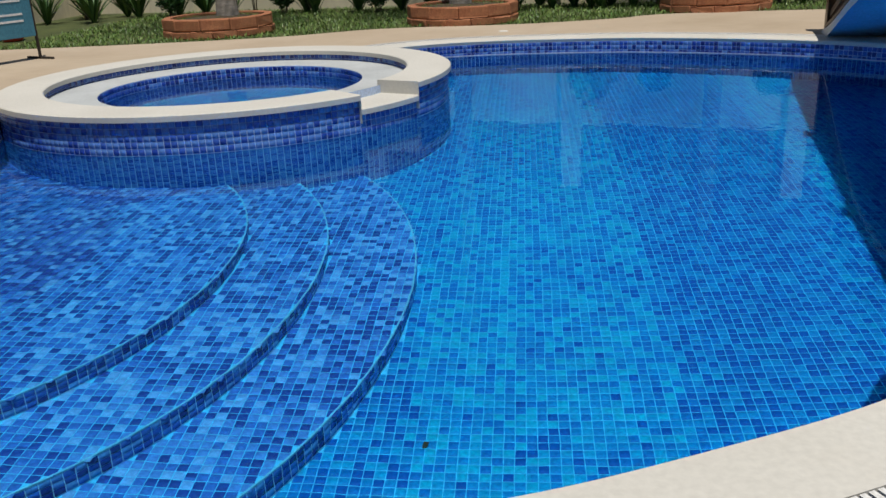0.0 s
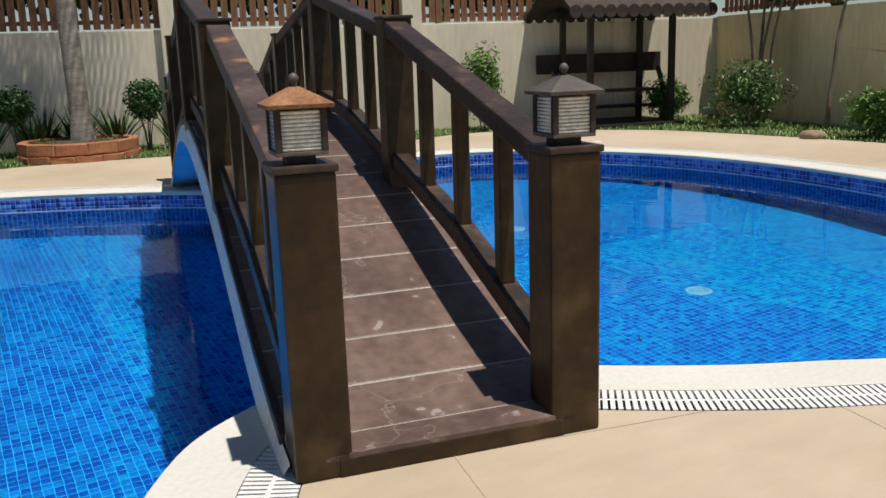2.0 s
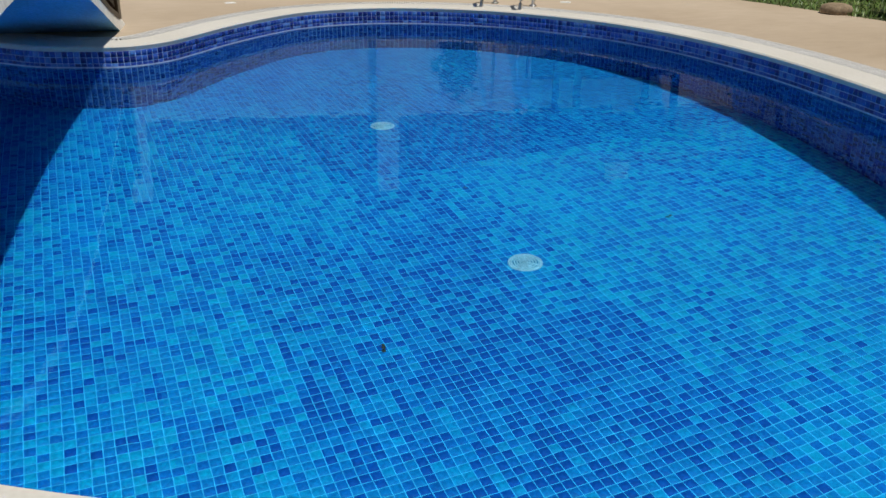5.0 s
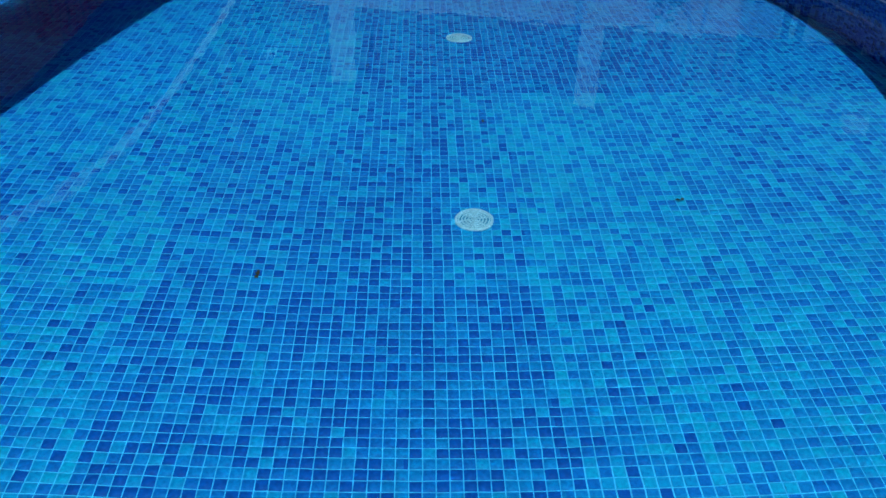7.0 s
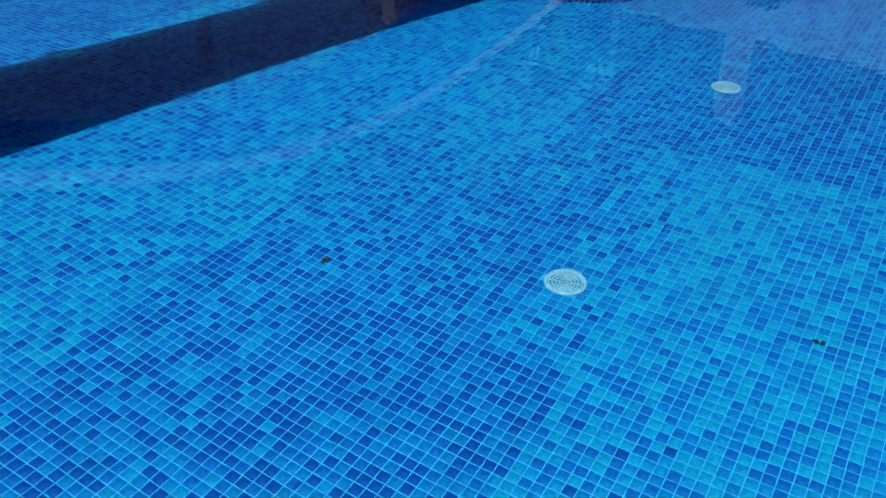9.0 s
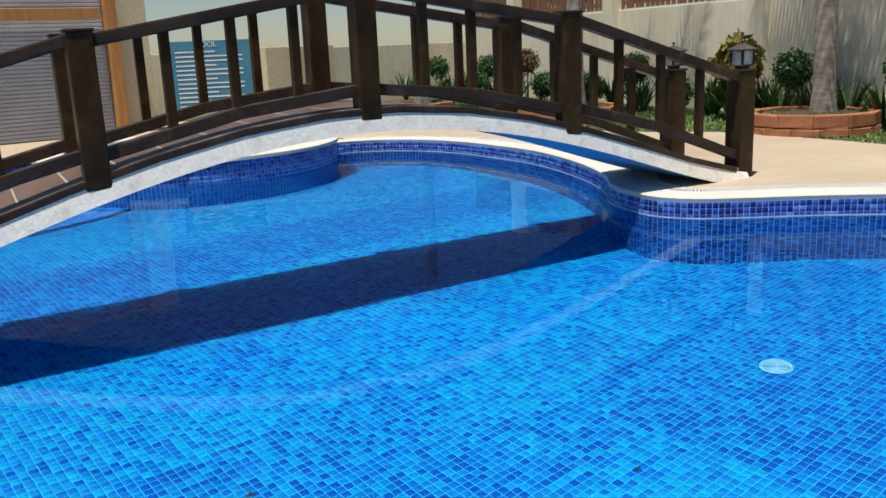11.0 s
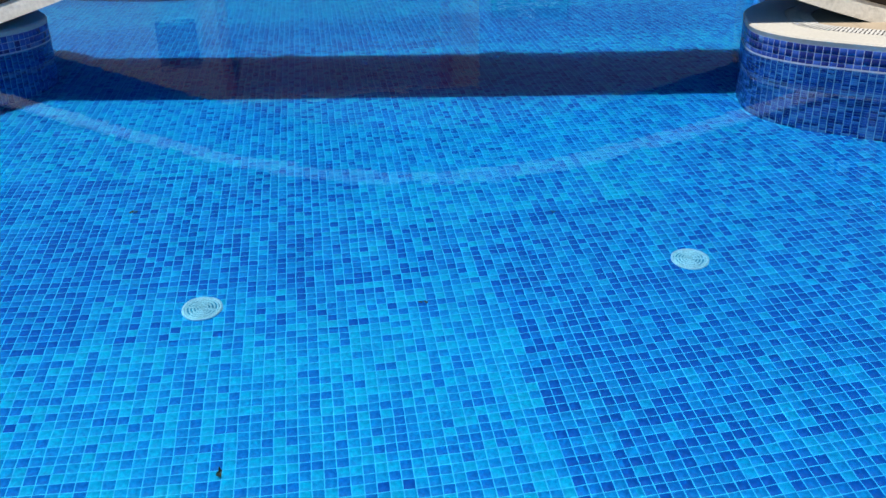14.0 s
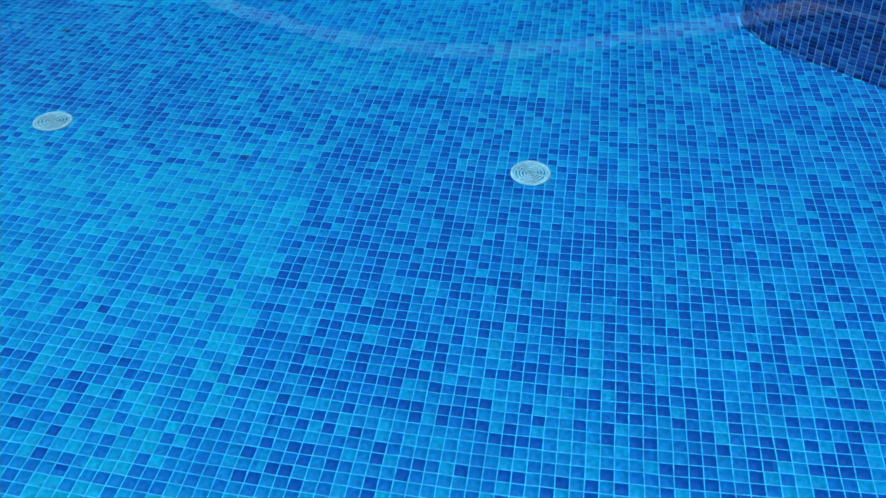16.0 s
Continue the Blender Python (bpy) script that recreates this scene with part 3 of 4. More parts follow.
ws = raw("spa_water", [(*p, -0.10) for p in arc(JAC, 1.275, 0, 357, 0.1)], [tuple(range(len(arc(JAC, 1.275, 0, 357, 0.1))))], M_WATER_SPA)
ws.visible_shadow = False
tagged(ws, "clear still water in the round spa", "water", kind="structure")


def drain(x, y, z, r=0.105, lbl="round white plastic floor drain cover"):
    e = empty("floor_drain", pose(x, y, z), lbl, "drain", "drains in the pool floor")
    part("flange", lathe(bmesh.new(), [(r, 0), (r, 0.008), (r * 0.93, 0.012), (r * 0.86, 0.012), (r * 0.86, 0.0)], 32), M_DRAIN, e)
    bm = bmesh.new()
    for k in range(1, 6):
        rr = r * 0.86 * k / 5.2
        lathe(bm, [(rr, 0.002), (rr, 0.011), (rr - 0.008, 0.011), (rr - 0.008, 0.002)], 28)
    bmesh.ops.delete(bm, geom=[f for f in bm.faces if len(f.verts) > 4], context="FACES_ONLY")
    for k in range(3):
        box(bm, 0, 0, 0.008, r * 1.63, 0.008, 0.006, 0, pose(0, 0, 0, 0, 0, 60 * k + 15))
    part("grille", bm, M_DRAIN, e)
    part("well", lathe(bmesh.new(), [(r * 0.86, 0.0005), (r * 0.86, 0.001)], 28), M_WELL, e)
    return e


drain(6.534, 5.587, Z_FLOOR + 0.003)
drain(6.546, 8.260, Z_FLOOR + 0.003)
drain(JAC[0] + 0.1, JAC[1] - 0.2, -0.897, 0.12)

# ---- bridge ----
bridge = empty("footbridge", pose(2.70, 3.03, 0, 0, 0, -10.2), "arched dark brown footbridge with railings over the pool", "bridge")
L, RISE, Z0, HW = 8.09, 0.87, 0.075, 0.56


def arch(s):
    return Z0 + RISE * max(0.0, 1 - ((s - 4.13) / 4.05) ** 2) ** 1.6


N = 25
ss = np.linspace(0.05, L - 0.05, N * 3 + 1)
# slab with pale sides and a blue underside
bm = bmesh.new()
rows = []
for s in ss:
    top, low = arch(s) - 0.035, max(-0.002, arch(s) - 0.178)
    rows.append([bm.verts.new(p) for p in ((-HW, s, top), (HW, s, top), (HW + 0.028, s, low), (-HW - 0.028, s, low))])
for a, b in zip(rows, rows[1:]):
    for k in (1, 3):
        bm.faces.new((a[k], b[k], b[(k + 1) % 4], a[(k + 1) % 4]))
part("side_band", bm, M_BAND, bridge, "pale rough plaster edge of the arch")
bm = bmesh.new()
rows = []
for s in ss:
    low = max(-0.001, arch(s) - 0.177)
    rows.append([bm.verts.new(p) for p in ((-HW - 0.027, s, low), (HW + 0.027, s, low))])
for a, b in zip(rows, rows[1:]):
    bm.faces.new((a[0], b[0], b[1], a[1]))
part("soffit", bm, M_SOFFIT, bridge, "light blue painted underside")
bm = bmesh.new()
rows = []
for s in ss:
    z = arch(s)
    rows.append([bm.verts.new(p) for p in ((-HW + 0.01, s, z + 0.001), (HW - 0.01, s, z + 0.001), (HW - 0.01, s, z - 0.05), (-HW + 0.01, s, z - 0.05))])
for a, b in zip(rows, rows[1:]):
    for k in range(4):
        bm.faces.new((a[k], b[k], b[(k + 1) % 4], a[(k + 1) % 4]))
part("deck_bed", bm, M_JOINT, bridge)
for k in range(N):
    s0, s1 = 0.13 + (L - 0.26) * k / N + 0.006, 0.13 + (L - 0.26) * (k + 1) / N - 0.006
    beam_bm = bmesh.new()
    z0, z1 = arch(s0) - 0.012, arch(s1) - 0.012
    beam(beam_bm, (0, s0, z0), (0, s1, z1), 2 * HW - 0.03, 0.03, 0.005)
    part("plank", beam_bm, M_PLANK, bridge)
for side in (-1, 1):
    for k in range(13):
        s0, s1 = 0.2 + (L - 0.4) * k / 13, 0.2 + (L - 0.4) * (k + 1) / 13
        part("edge_trim", beam(bmesh.new(), (side * (HW - 0.006), s0, arch(s0) - 0.02), (side * (HW - 0.006), s1, arch(s1) - 0.02), 0.034, 0.05, 0.008), M_RAIL, bridge)
for s0, s1 in ((-0.03, 0.125), (L - 0.125, L + 0.03)):
    part("plank", beam(bmesh.new(), (0, s0, arch(0) - 0.007), (0, s1, arch(0) - 0.007), 2 * HW - 0.2, 0.03, 0.005), M_PLANK, bridge)
for s in (-0.005, L + 0.005):
    part("end_step", boxed(0, s, arch(0) / 2 - 0.005, 2 * HW - 0.3, 0.06, arch(0) - 0.01, 0.008), M_BROWN, bridge)
POSTS = [0.065, 2.17, 4.11, 5.96, L - 0.065]
TOPS = [1.01 if k in (0, 4) else arch(s) + 0.91 for k, s in enumerate(POSTS)]
for side in (-1, 1):
    x = side * (HW - 0.085)
    for k, s in enumerate(POSTS):
        end = k in (0, 4)
        wd = 0.19 if end else 0.165
        low = 0.0 if end else arch(s) - 0.09
        px = side * (HW - wd / 2 - (0.006 if end else -0.012))
        post = part("post", boxed(px, s, (low + TOPS[k]) / 2, wd, wd, TOPS[k] - low, 0.012), M_BROWN, bridge)
        if end:
            part("cap", boxed(px, s, TOPS[k] + 0.012, 0.205, 0.205, 0.024, 0.006), M_RAIL, post)
            part("neck", boxed(px, s, TOPS[k] + 0.037, 0.09, 0.09, 0.03, 0.004), M_DARKWOOD, post)
        else:
            part("cap", boxed(px, s, TOPS[k] + 0.008, 0.18, 0.18, 0.02, 0.006), M_RAIL, post)
    for k in range(4):
        sa, sb = POSTS[k] + 0.075, POSTS[k + 1] - 0.075
        ha, hb = TOPS[k] - (0.055 if k else 0.05), TOPS[k + 1] - 0.055
        part("handrail", beam(bmesh.new(), (x, sa, ha), (x, sb, hb), 0.12, 0.085, 0.012), M_RAIL_RUST if side < 0 and k == 0 else M_RAIL, bridge, "dark brown weathered handrail")
        la, lb = arch(POSTS[k]) + 0.13, arch(POSTS[k + 1]) + 0.13
        mid = ((sa + sb) / 2, (la + lb) / 2 + 0.05)
        bmr = bmesh.new()
        beam(bmr, (x, sa, la), (x, mid[0], mid[1]), 0.10, 0.085, 0.008)
        beam(bmr, (x, mid[0], mid[1]), (x, sb, lb), 0.10, 0.085, 0.008)
        part("lower_rail", bmr, M_RAIL, bridge)
        for j in (1, 2, 3):
            u = j / 4
            s = sa + (sb - sa) * u
            zb = la + (lb - la) * u + 0.05 * (1 - abs(2 * u - 1))
            zt = ha + (hb - ha) * u
            part("baluster", boxed(x, s, (zb + zt) / 2, 0.065, 0.065, zt - zb, 0.006), M_BROWN, bridge)


def lantern(m, rusty):
    e = empty("lantern", m, "rusty brown post lantern with ribbed glass sides" if rusty else "dark brown metal post lantern with ribbed glass sides", "lantern", "lanterns on the bridge posts")
    part("base_plate", boxed(0, 0, 0.008, 0.205, 0.205, 0.016, 0.003), M_ROOF, e)
    for sx in (-1, 1):
        for sy in (-1, 1):
            part("corner_bar", boxed(sx * 0.09, sy * 0.09, 0.10, 0.026, 0.026, 0.17, 0.003), M_DARKWOOD, e)
    for a in range(4):
        bm = bmesh.new()
        for k in range(10):
            lathe(bm, [(0.003, -0.08), (0.0078, -0.076), (0.0078, 0.076), (0.003, 0.08)], 8, pose(0, 0, 0, 0, 0, 90 * a) @ pose(0, -0.087, 0.025 + k * 0.0157, 0, 90, 0))
        part("ribbed_pane", bm, M_RIB, e)
    bm = bmesh.new()
    b0, b1, t = 0.128, 0.131, 0.02
    rings = [[(-b0, -b0, 0.182), (b0, -b0, 0.182), (b0, b0, 0.182), (-b0, b0, 0.182)], [(-b1, -b1, 0.198), (b1, -b1, 0.198), (b1, b1, 0.198), (-b1, b1, 0.198)],
             [(-t, -t, 0.262), (t, -t, 0.262), (t, t, 0.262), (-t, t, 0.262)]]
    rv = [[bm.verts.new(p) for p in r] for r in rings]
    for p, q in zip(rv, rv[1:]):
        for k in range(4):
            bm.faces.new((p[k], p[(k + 1) % 4], q[(k + 1) % 4], q[k]))
    bm.faces.new(rv[0][::-1])
    bm.faces.new(rv[-1])
    part("roof", bm, M_RUST if rusty else M_ROOF, e)
    part("finial", lathe(bmesh.new(), [(0.012, 0.255), (0.008, 0.272), (0.02, 0.285), (0.022, 0.295), (0.014, 0.31), (0.003, 0.316)], 12), M_ROOF, e)
    return e


B = bridge.matrix_basis
for side in (-1, 1):
    for k in (0, 4):
        lantern(B @ pose(side * (HW - 0.10), POSTS[k], 1.062, 0, 0, 0) @ Matrix.Scale(0.78, 4), side == -1 and k == 0)
# ---- walls and fences ----
W_DIR = Vector((0.97, -0.243, 0)).normalized()
W_ANG = math.degrees(math.atan2(W_DIR.y, W_DIR.x))
CORNER = Vector((15.2, 13.6, 0))
NW = pose(CORNER.x, CORNER.y, 0, 0, 0, W_ANG)
wall_n = part("wall_north", boxed(-13, 0.1, 0.94, 26.2, 0.2, 1.98, 0.01), M_WALL)
wall_n.matrix_basis = NW
tagged(wall_n, "cream plastered garden wall with streaks", "wall", kind="structure")
wall_e = part("wall_east", boxed(0.1, -10, 0.95, 0.2, 20, 2.0, 0.01), M_WALL_E)
wall_e.matrix_basis = NW
tagged(wall_e, "ochre plastered garden wall with streaks", "wall", kind="structure")
for d in (-2.2, -6.4, -10.6, -14.75, -19.0, -23.2):
    pl = part("pilaster", boxed(d, -0.02, 1.6, 0.36, 0.30, 3.3, 0.012), M_WALL, wall_n)
fence = empty("fence", NW, "brown slatted timber fence on top of the wall", "fence", kind="structure")
for z in (2.08, 2.82):
    part("fence_rail", boxed(-13, 0.13, z, 26, 0.05, 0.07, 0.004), M_FENCE, fence)
    part("fence_rail", boxed(0.13, -10, z, 0.05, 20, 0.07, 0.004), M_FENCE, fence)
board = boxed(0, 0.085, 2.46, 0.115, 0.022, 1.0, 0.004)
board_me = bpy.data.meshes.new("fence_board")
board.to_mesh(board_me)
board.free()
board_me.materials.append(M_FENCE)
for k in range(160):
    x = -25.9 + k * 0.162
    o = new("fence_board", board_me)
    o.parent, o.matrix_basis = fence, pose(x, 0, 0, 0, random.uniform(-0.4, 0.4), 0)
for k in range(80):
    o = new("fence_board", board_me)
    o.parent, o.matrix_basis = fence, pose(0, -0.2 - k * 0.162, 0.05, 0, 0, 90) @ pose(0, -0.17, 0)


# ---- plants ----
def leaf_cloud(verts, faces, c, rad, n, size, rng, squash=1.0, hollow=0.55, wide=0.45, uneven=0.24):
    """Small folded leaves scattered through a rough ball."""
    for _ in range(n):
        d = Vector(rng.normal(0, 1, 3)).normalized()
        r = rad * (hollow + (1 - hollow) * rng.random()) * (0.86 + uneven * noise.noise(d * 2.3 + Vector(c)))
        p = Vector(c) + Vector((d.x * r, d.y * r, d.z * r * squash))
        out = (d + Vector(rng.normal(0, 0.6, 3))).normalized()
        sd = out.orthogonal().normalized()
        sd.rotate(Matrix.Rotation(rng.random() * 6.28, 3, out))
        up = out.cross(sd)
        ln = size * (0.7 + 0.6 * rng.random())
        b = len(verts)
        verts += [p, p + up * ln * 0.5 + sd * ln * wide + out * 0.01, p + up * ln, p + up * ln * 0.5 - sd * ln * wide + out * 0.01]
        faces += [(b, b + 1, b + 2), (b, b + 2, b + 3)]


def blades(verts, faces, base, n, length, width, rng, spread=0.5, droop=0.35):
    """Strap leaves that rise from one base and bend over."""
    for _ in range(n):
        a = rng.random() * 6.283
        out = Vector((math.cos(a), math.sin(a), 0))
        sd = Vector((-out.y, out.x, 0))
        ln = length * (0.55 + 0.5 * rng.random())
        sp = spread * (0.2 + 0.9 * rng.random())
        dr = droop * rng.random()
        p0 = Vector(base) + out * 0.04 * rng.random()
        b = len(verts)
        for k in range(5):
            u = k / 4
            p = p0 + out * ln * (sp * u + dr * u * u) + Vector((0, 0, ln * (u * (1 - 0.35 * sp) - dr * 0.55 * u * u)))
            wd = width * (0.7 + 0.5 * u if u < 0.5 else 1.9 * (1 - u) + 0.03) * 0.5
            verts += [p - sd * wd, p + sd * wd + Vector((0, 0, wd * 0.3))]
            if k:
                faces.append((b + 2 * k - 2, b + 2 * k - 1, b + 2 * k + 1, b + 2 * k))


def blade_plant(x, y, z=0.0, n=26, length=0.7, width=0.05, mat=None, seed=0, lbl="clump of long green strap leaves by the wall", spread=0.5):
    rng = np.random.default_rng(seed)
    V, F = [], []
    blades(V, F, (0, 0, -0.02), n, length, width, rng, spread)
    e = empty("strap_plant", pose(x, y, z), lbl, "plant", "strap plants by the wall")
    raw("leaves", V, F, mat or M_BLADE, e)
    return e


def ball_bush(x, y, z=0.0, r=0.26, stem=0.25, n=1500, mat=None, seed=0, lbl="clipped round dark green shrub", squash=1.0, size=0.05, hollow=0.55, wide=0.45, uneven=0.24):
    rng = np.random.default_rng(seed)
    e = empty("shrub", pose(x, y, z), lbl, "shrub", "shrubs by the wall")
    V, F = [], []
    top = stem + r * squash
    leaf_cloud(V, F, (0, 0, top), r, n, size, rng, squash, hollow, wide, uneven)
    raw("crown", V, F, mat or M_LEAF, e)
    bm = bmesh.new()
    for k in range(5):
        a = k * 1.257 + seed
        tube(bm, [(0.02 * math.cos(a), 0.02 * math.sin(a), -0.03), (0.05 * math.cos(a), 0.05 * math.sin(a), stem * 0.6), (r * 0.5 * math.cos(a), r * 0.5 * math.sin(a), top)], [0.014, 0.011, 0.004], 6)
    part("stem", bm, M_BARK, e)
    return e


def palm(x, y, seed=0, r=0.15):
    e = empty("palm_tree", pose(x, y, 0.22), "tall palm with a speckled grey ringed trunk", "palm", "palms in the planters")
    rng = np.random.default_rng(seed)
    pts, rad = [], []
    for k in range(84):
        z = -0.05 + k * 0.09
        pts.append((0.012 * math.sin(z * 2 + seed), 0.012 * math.cos(z * 1.7 + seed), z))
        rad.append(r * (1.25 - 0.25 * min(1, z / 0.4)) * (1 - 0.045 * z) + 0.004 * (k % 2))
    part("trunk", tube(bmesh.new(), pts, rad, 20), M_TRUNK, e)
    V, F = [], []
    top = Vector((0, 0, 7.4))
    for k in range(15):
        a = k * 2.4
        out = Vector((math.cos(a), math.sin(a), 0))
        sd = Vector((-out.y, out.x, 0))
        lift = 0.9 - 1.1 * (k / 15)
        prev = None
        for j in range(1, 24):
            u = j / 24
            p = top + out * 2.0 * u + Vector((0, 0, 1.6 * u * lift - 1.3 * u * u))
            for sg in (-1, 1):
                q = p + sd * sg * 0.55 * math.sin(math.pi * (0.15 + 0.8 * u)) + out * 0.2 - Vector((0, 0, 0.22))
                b = len(V)
                V += [p - out * 0.02, p + out * 0.025, q]
                F.append((b, b + 1, b + 2))
    raw("fronds", V, F, M_LEAF_L, e)
    return e


def planter(x, y, r, seed=0):
    e = empty("planter", pose(x, y, -0.02), "round planter edged with terracotta-coloured stone blocks", "planter", "round planters by the wall")
    rng = np.random.default_rng(seed)
    for row, (z, h, rr, n) in enumerate(((0.06, 0.12, r, 15), (0.21, 0.18, r - 0.01, 12))):
        for k in range(n):
            a = 360 * (k + 0.5 * row) / n
            bm = bmesh.new()
            wd = 2 * math.pi * rr / n - 0.012
            box(bm, 0, 0, 0, wd, 0.13, h - 0.008, 0.02)
            for vv in bm.verts:
                vv.co.y -= (vv.co.x ** 2) / (2 * rr) * -1
                vv.co += Vector(rng.normal(0, 0.003, 3))
            o = part("stone_block", bm, M_BRICK, e)
            o.matrix_basis = pose(0, 0, 0, 0, 0, a) @ pose(0, -rr + 0.06, z)
    part("soil", lathe(bmesh.new(), [(r - 0.03, 0.02), (r - 0.05, 0.24), (r * 0.5, 0.27), (0.02, 0.28)], 28), M_SOIL, e)
    V, F = [], []
    for _ in range(900):
        a, d = rng.random() * 6.283, (r - 0.08) * math.sqrt(rng.random())
        blades(V, F, (d * math.cos(a), d * math.sin(a), 0.24), 1, 0.075, 0.009, rng, 0.8)
    tagged(raw("planter_grass", V, F, M_GRASS, e), kind="stuff")
    return e


planter(3.08, 14.95, 0.88, 1)
planter(-1.0, 14.45, 0.90, 2)
planter(-4.9, 14.0, 0.88, 3)
palm(3.15, 15.1, 1)
palm(-1.05, 14.65, 2)
palm(-4.8, 14.2, 3)


def wallpoint(d, out):
    """A place d metres along the north wall from its corner and out metres in front of it."""
    p = NW @ Vector((-d, -out, 0))
    return p.x, p.y


rngp = np.random.default_rng(11)
for k, (d, o, kind) in enumerate([(11.1, 1.0, "ball"), (11.6, .8, "blade"), (10.7, .8, "blade"), (13.05, 1.0, "bushy"), (13.5, .8, "blade"), (12.7, .8, "blade"), (14.2, 1.0, "gold"), (13.9, .7, "blade"),
                                  (14.55, .8, "blade"), (14.95, .8, "blade"), (15.5, 1.2, "low"), (16.0, .8, "blade"), (17.9, .8, "blade"), (18.25, 1.1, "low"), (18.8, .8, "blade"), (19.7, .9, "blade"), (21.0, 1.0, "bronze"),
                                  (20.4, .9, "low"), (21.6, .9, "blade"), (22.3, .8, "blade"), (23.1, .9, "bushy"), (24.2, .9, "blade"), (25.3, .9, "blade"), (9.9, .9, "bronze"), (9.2, .8, "blade"), (8.3, .9, "low"), (16.9, 1.0, "bushy"), (17.3, .7, "blade"), (20.0, .7, "blade"), (22.7, 1.4, "low"), (23.6, 1.3, "blade"), (24.8, 1.5, "bushy"), (25.0, 2.4, "blade"), (24.0, 2.2, "blade"), (12.2, .8, "blade"), (15.2, .7, "blade"), (14.0, 1.2, "blade")]):
    x, y = wallpoint(d, o)
    if kind == "blade":
        blade_plant(x, y, 0, 44, 0.95, 0.06, None, k)
    elif kind == "ball":
        ball_bush(x, y, 0, 0.36, 0.45, 2400, None, k, "clipped round dark green topiary shrub on thin stems")
    elif kind == "bushy":
        ball_bush(x, y, 0, 0.34, 0.45, 1900, M_LEAF, k, "small dark green shrub with bare lower stems")
        blade_plant(x + 0.2, y, 0, 30, 0.8, 0.05, None, k + 50)
    elif kind == "low":
        ball_bush(x, y, 0, 0.34, 0.06, 2000, M_LEAF, k, "low dense dark green shrub")
    elif kind == "bronze":
        ball_bush(x, y, 0, 0.36, 0.55, 1500, M_BRONZE, k, "bronze-leaved shrub on thin stems")
    else:
        blade_plant(x, y, 0.0, 22, 0.75, 0.05, M_BLADE, k)
        ball_bush(x, y, 0, 0.38, 0.48, 420, M_CROTON, k, "yellow-leaved croton with narrow leaves", 1.1, 0.22)

# east bed
def eastpoint(d, out):
    p = NW @ Vector((-out, -d, 0))
    return p.x, p.y


for k, (d, o, r, mat, lbl) in enumerate([(0.9, 1.6, 0.36, M_LEAF_L, "loose light green shrub in the lawn bed"), (3.0, 1.3, 0.52, M_FEATHER, "loose dark green feathery shrub in the bed"),
                                         (5.5, 0.9, 0.30, M_LEAF_L, "small round bright green shrub")]):
    x, y = eastpoint(d, o)
    ball_bush(x, y, 0, r * 1.3, 0.05, 3600, mat, 70 + k, lbl, 0.8, 0.085, 0.15, 0.2, 0.85)
x, y = eastpoint(6.35, 0.75)
ball_bush(x, y, 0, 0.16, 0.35, 600, M_YELLOW, 80, "yellow-green shrub against the wall", 1.2, 0.06)
for k, (dd, z, n) in enumerate(((6.1, 1.15, 70), (6.45, 0.85, 60))):
    x, y = eastpoint(dd, 0.7)
    e = empty("cordyline", pose(x, y, 0), "red-leaved cordyline on a thin bare stem", "plant", "cordylines by the wall")
    part("stem", tube(bmesh.new(), [(0, 0, -0.03), (0.02, 0, z * 0.6), (0, 0.02, z)], [0.02, 0.016, 0.012], 8), M_BARK, e)
    V, F = [], []
    blades(V, F, (0, 0, z - 0.03), n, 0.52, 0.036, np.random.default_rng(k), 1.6, 0.2)
    raw("leaves", V, F, M_PINK, e)


def thin_tree(x, y, seed, stems, h, mat, lbl):
    rng = np.random.default_rng(seed)
    e = empty("young_tree", pose(x, y, 0), lbl, "tree", "young trees by the wall")
    bm = bmesh.new()
    tops = []
    for k in range(stems):
        a = k * 2.1 + seed
        p = [(0.09 * k * math.cos(a) * 0.5, 0.09 * k * math.sin(a) * 0.5, -0.03)]
        for j in range(1, 7):
            u = j / 6
            p.append((p[0][0] + 0.3 * u * u * math.cos(a) + rng.normal(0, 0.015), p[0][1] + 0.3 * u * u * math.sin(a) + rng.normal(0, 0.015), h * u))
        tube(bm, p, [0.042 * (1 - 0.1 * j) for j in range(7)], 8)
        tops.append(p[-1])
    part("trunk", bm, M_BARK, e)
    V, F = [], []
    for p in tops:
        for _ in range(5):
            q = (p[0] + rng.normal(0, 0.3), p[1] + rng.normal(0, 0.3), p[2] + rng.normal(0.1, 0.25))
            leaf_cloud(V, F, q, 0.24, 60, 0.12, rng, 0.8, 0.2)
    raw("crown", V, F, mat, e)
    return e


for k, (d, o, st, h) in enumerate(((2.2, 0.5, 5, 2.5), (4.15, 0.6, 1, 2.7), (7.7, 0.6, 4, 2.2), (8.3, 0.6, 2, 1.9))):
    x, y = eastpoint(d, o)
    thin_tree(x, y, 30 + k, st, h, M_LEAF, "slender young tree with thin pale stems")
x, y = wallpoint(5.3, 0.8)
ball_bush(x, y, 0, 0.40, 0.12, 3600, M_LEAF_L, 90, "tall loose light green shrub by the wall", 1.8, 0.075, 0.15, 0.28, 0.6)
blade_plant(x + 0.5, y - 0.2, 0, 18, 0.6, 0.04, None, 91)
x, y = eastpoint(5.2, 1.7)
st = part("stump", lathe(bmesh.new(), [(0.17, -0.02), (0.18, 0.05), (0.16, 0.09), (0.10, 0.11), (0.02, 0.11)], 20), M_STONE)
st.matrix_basis = pose(x, y, 0)
tagged(st, "low round weathered stone in the grass", "stone")
x, y = eastpoint(0.5, 1.4)
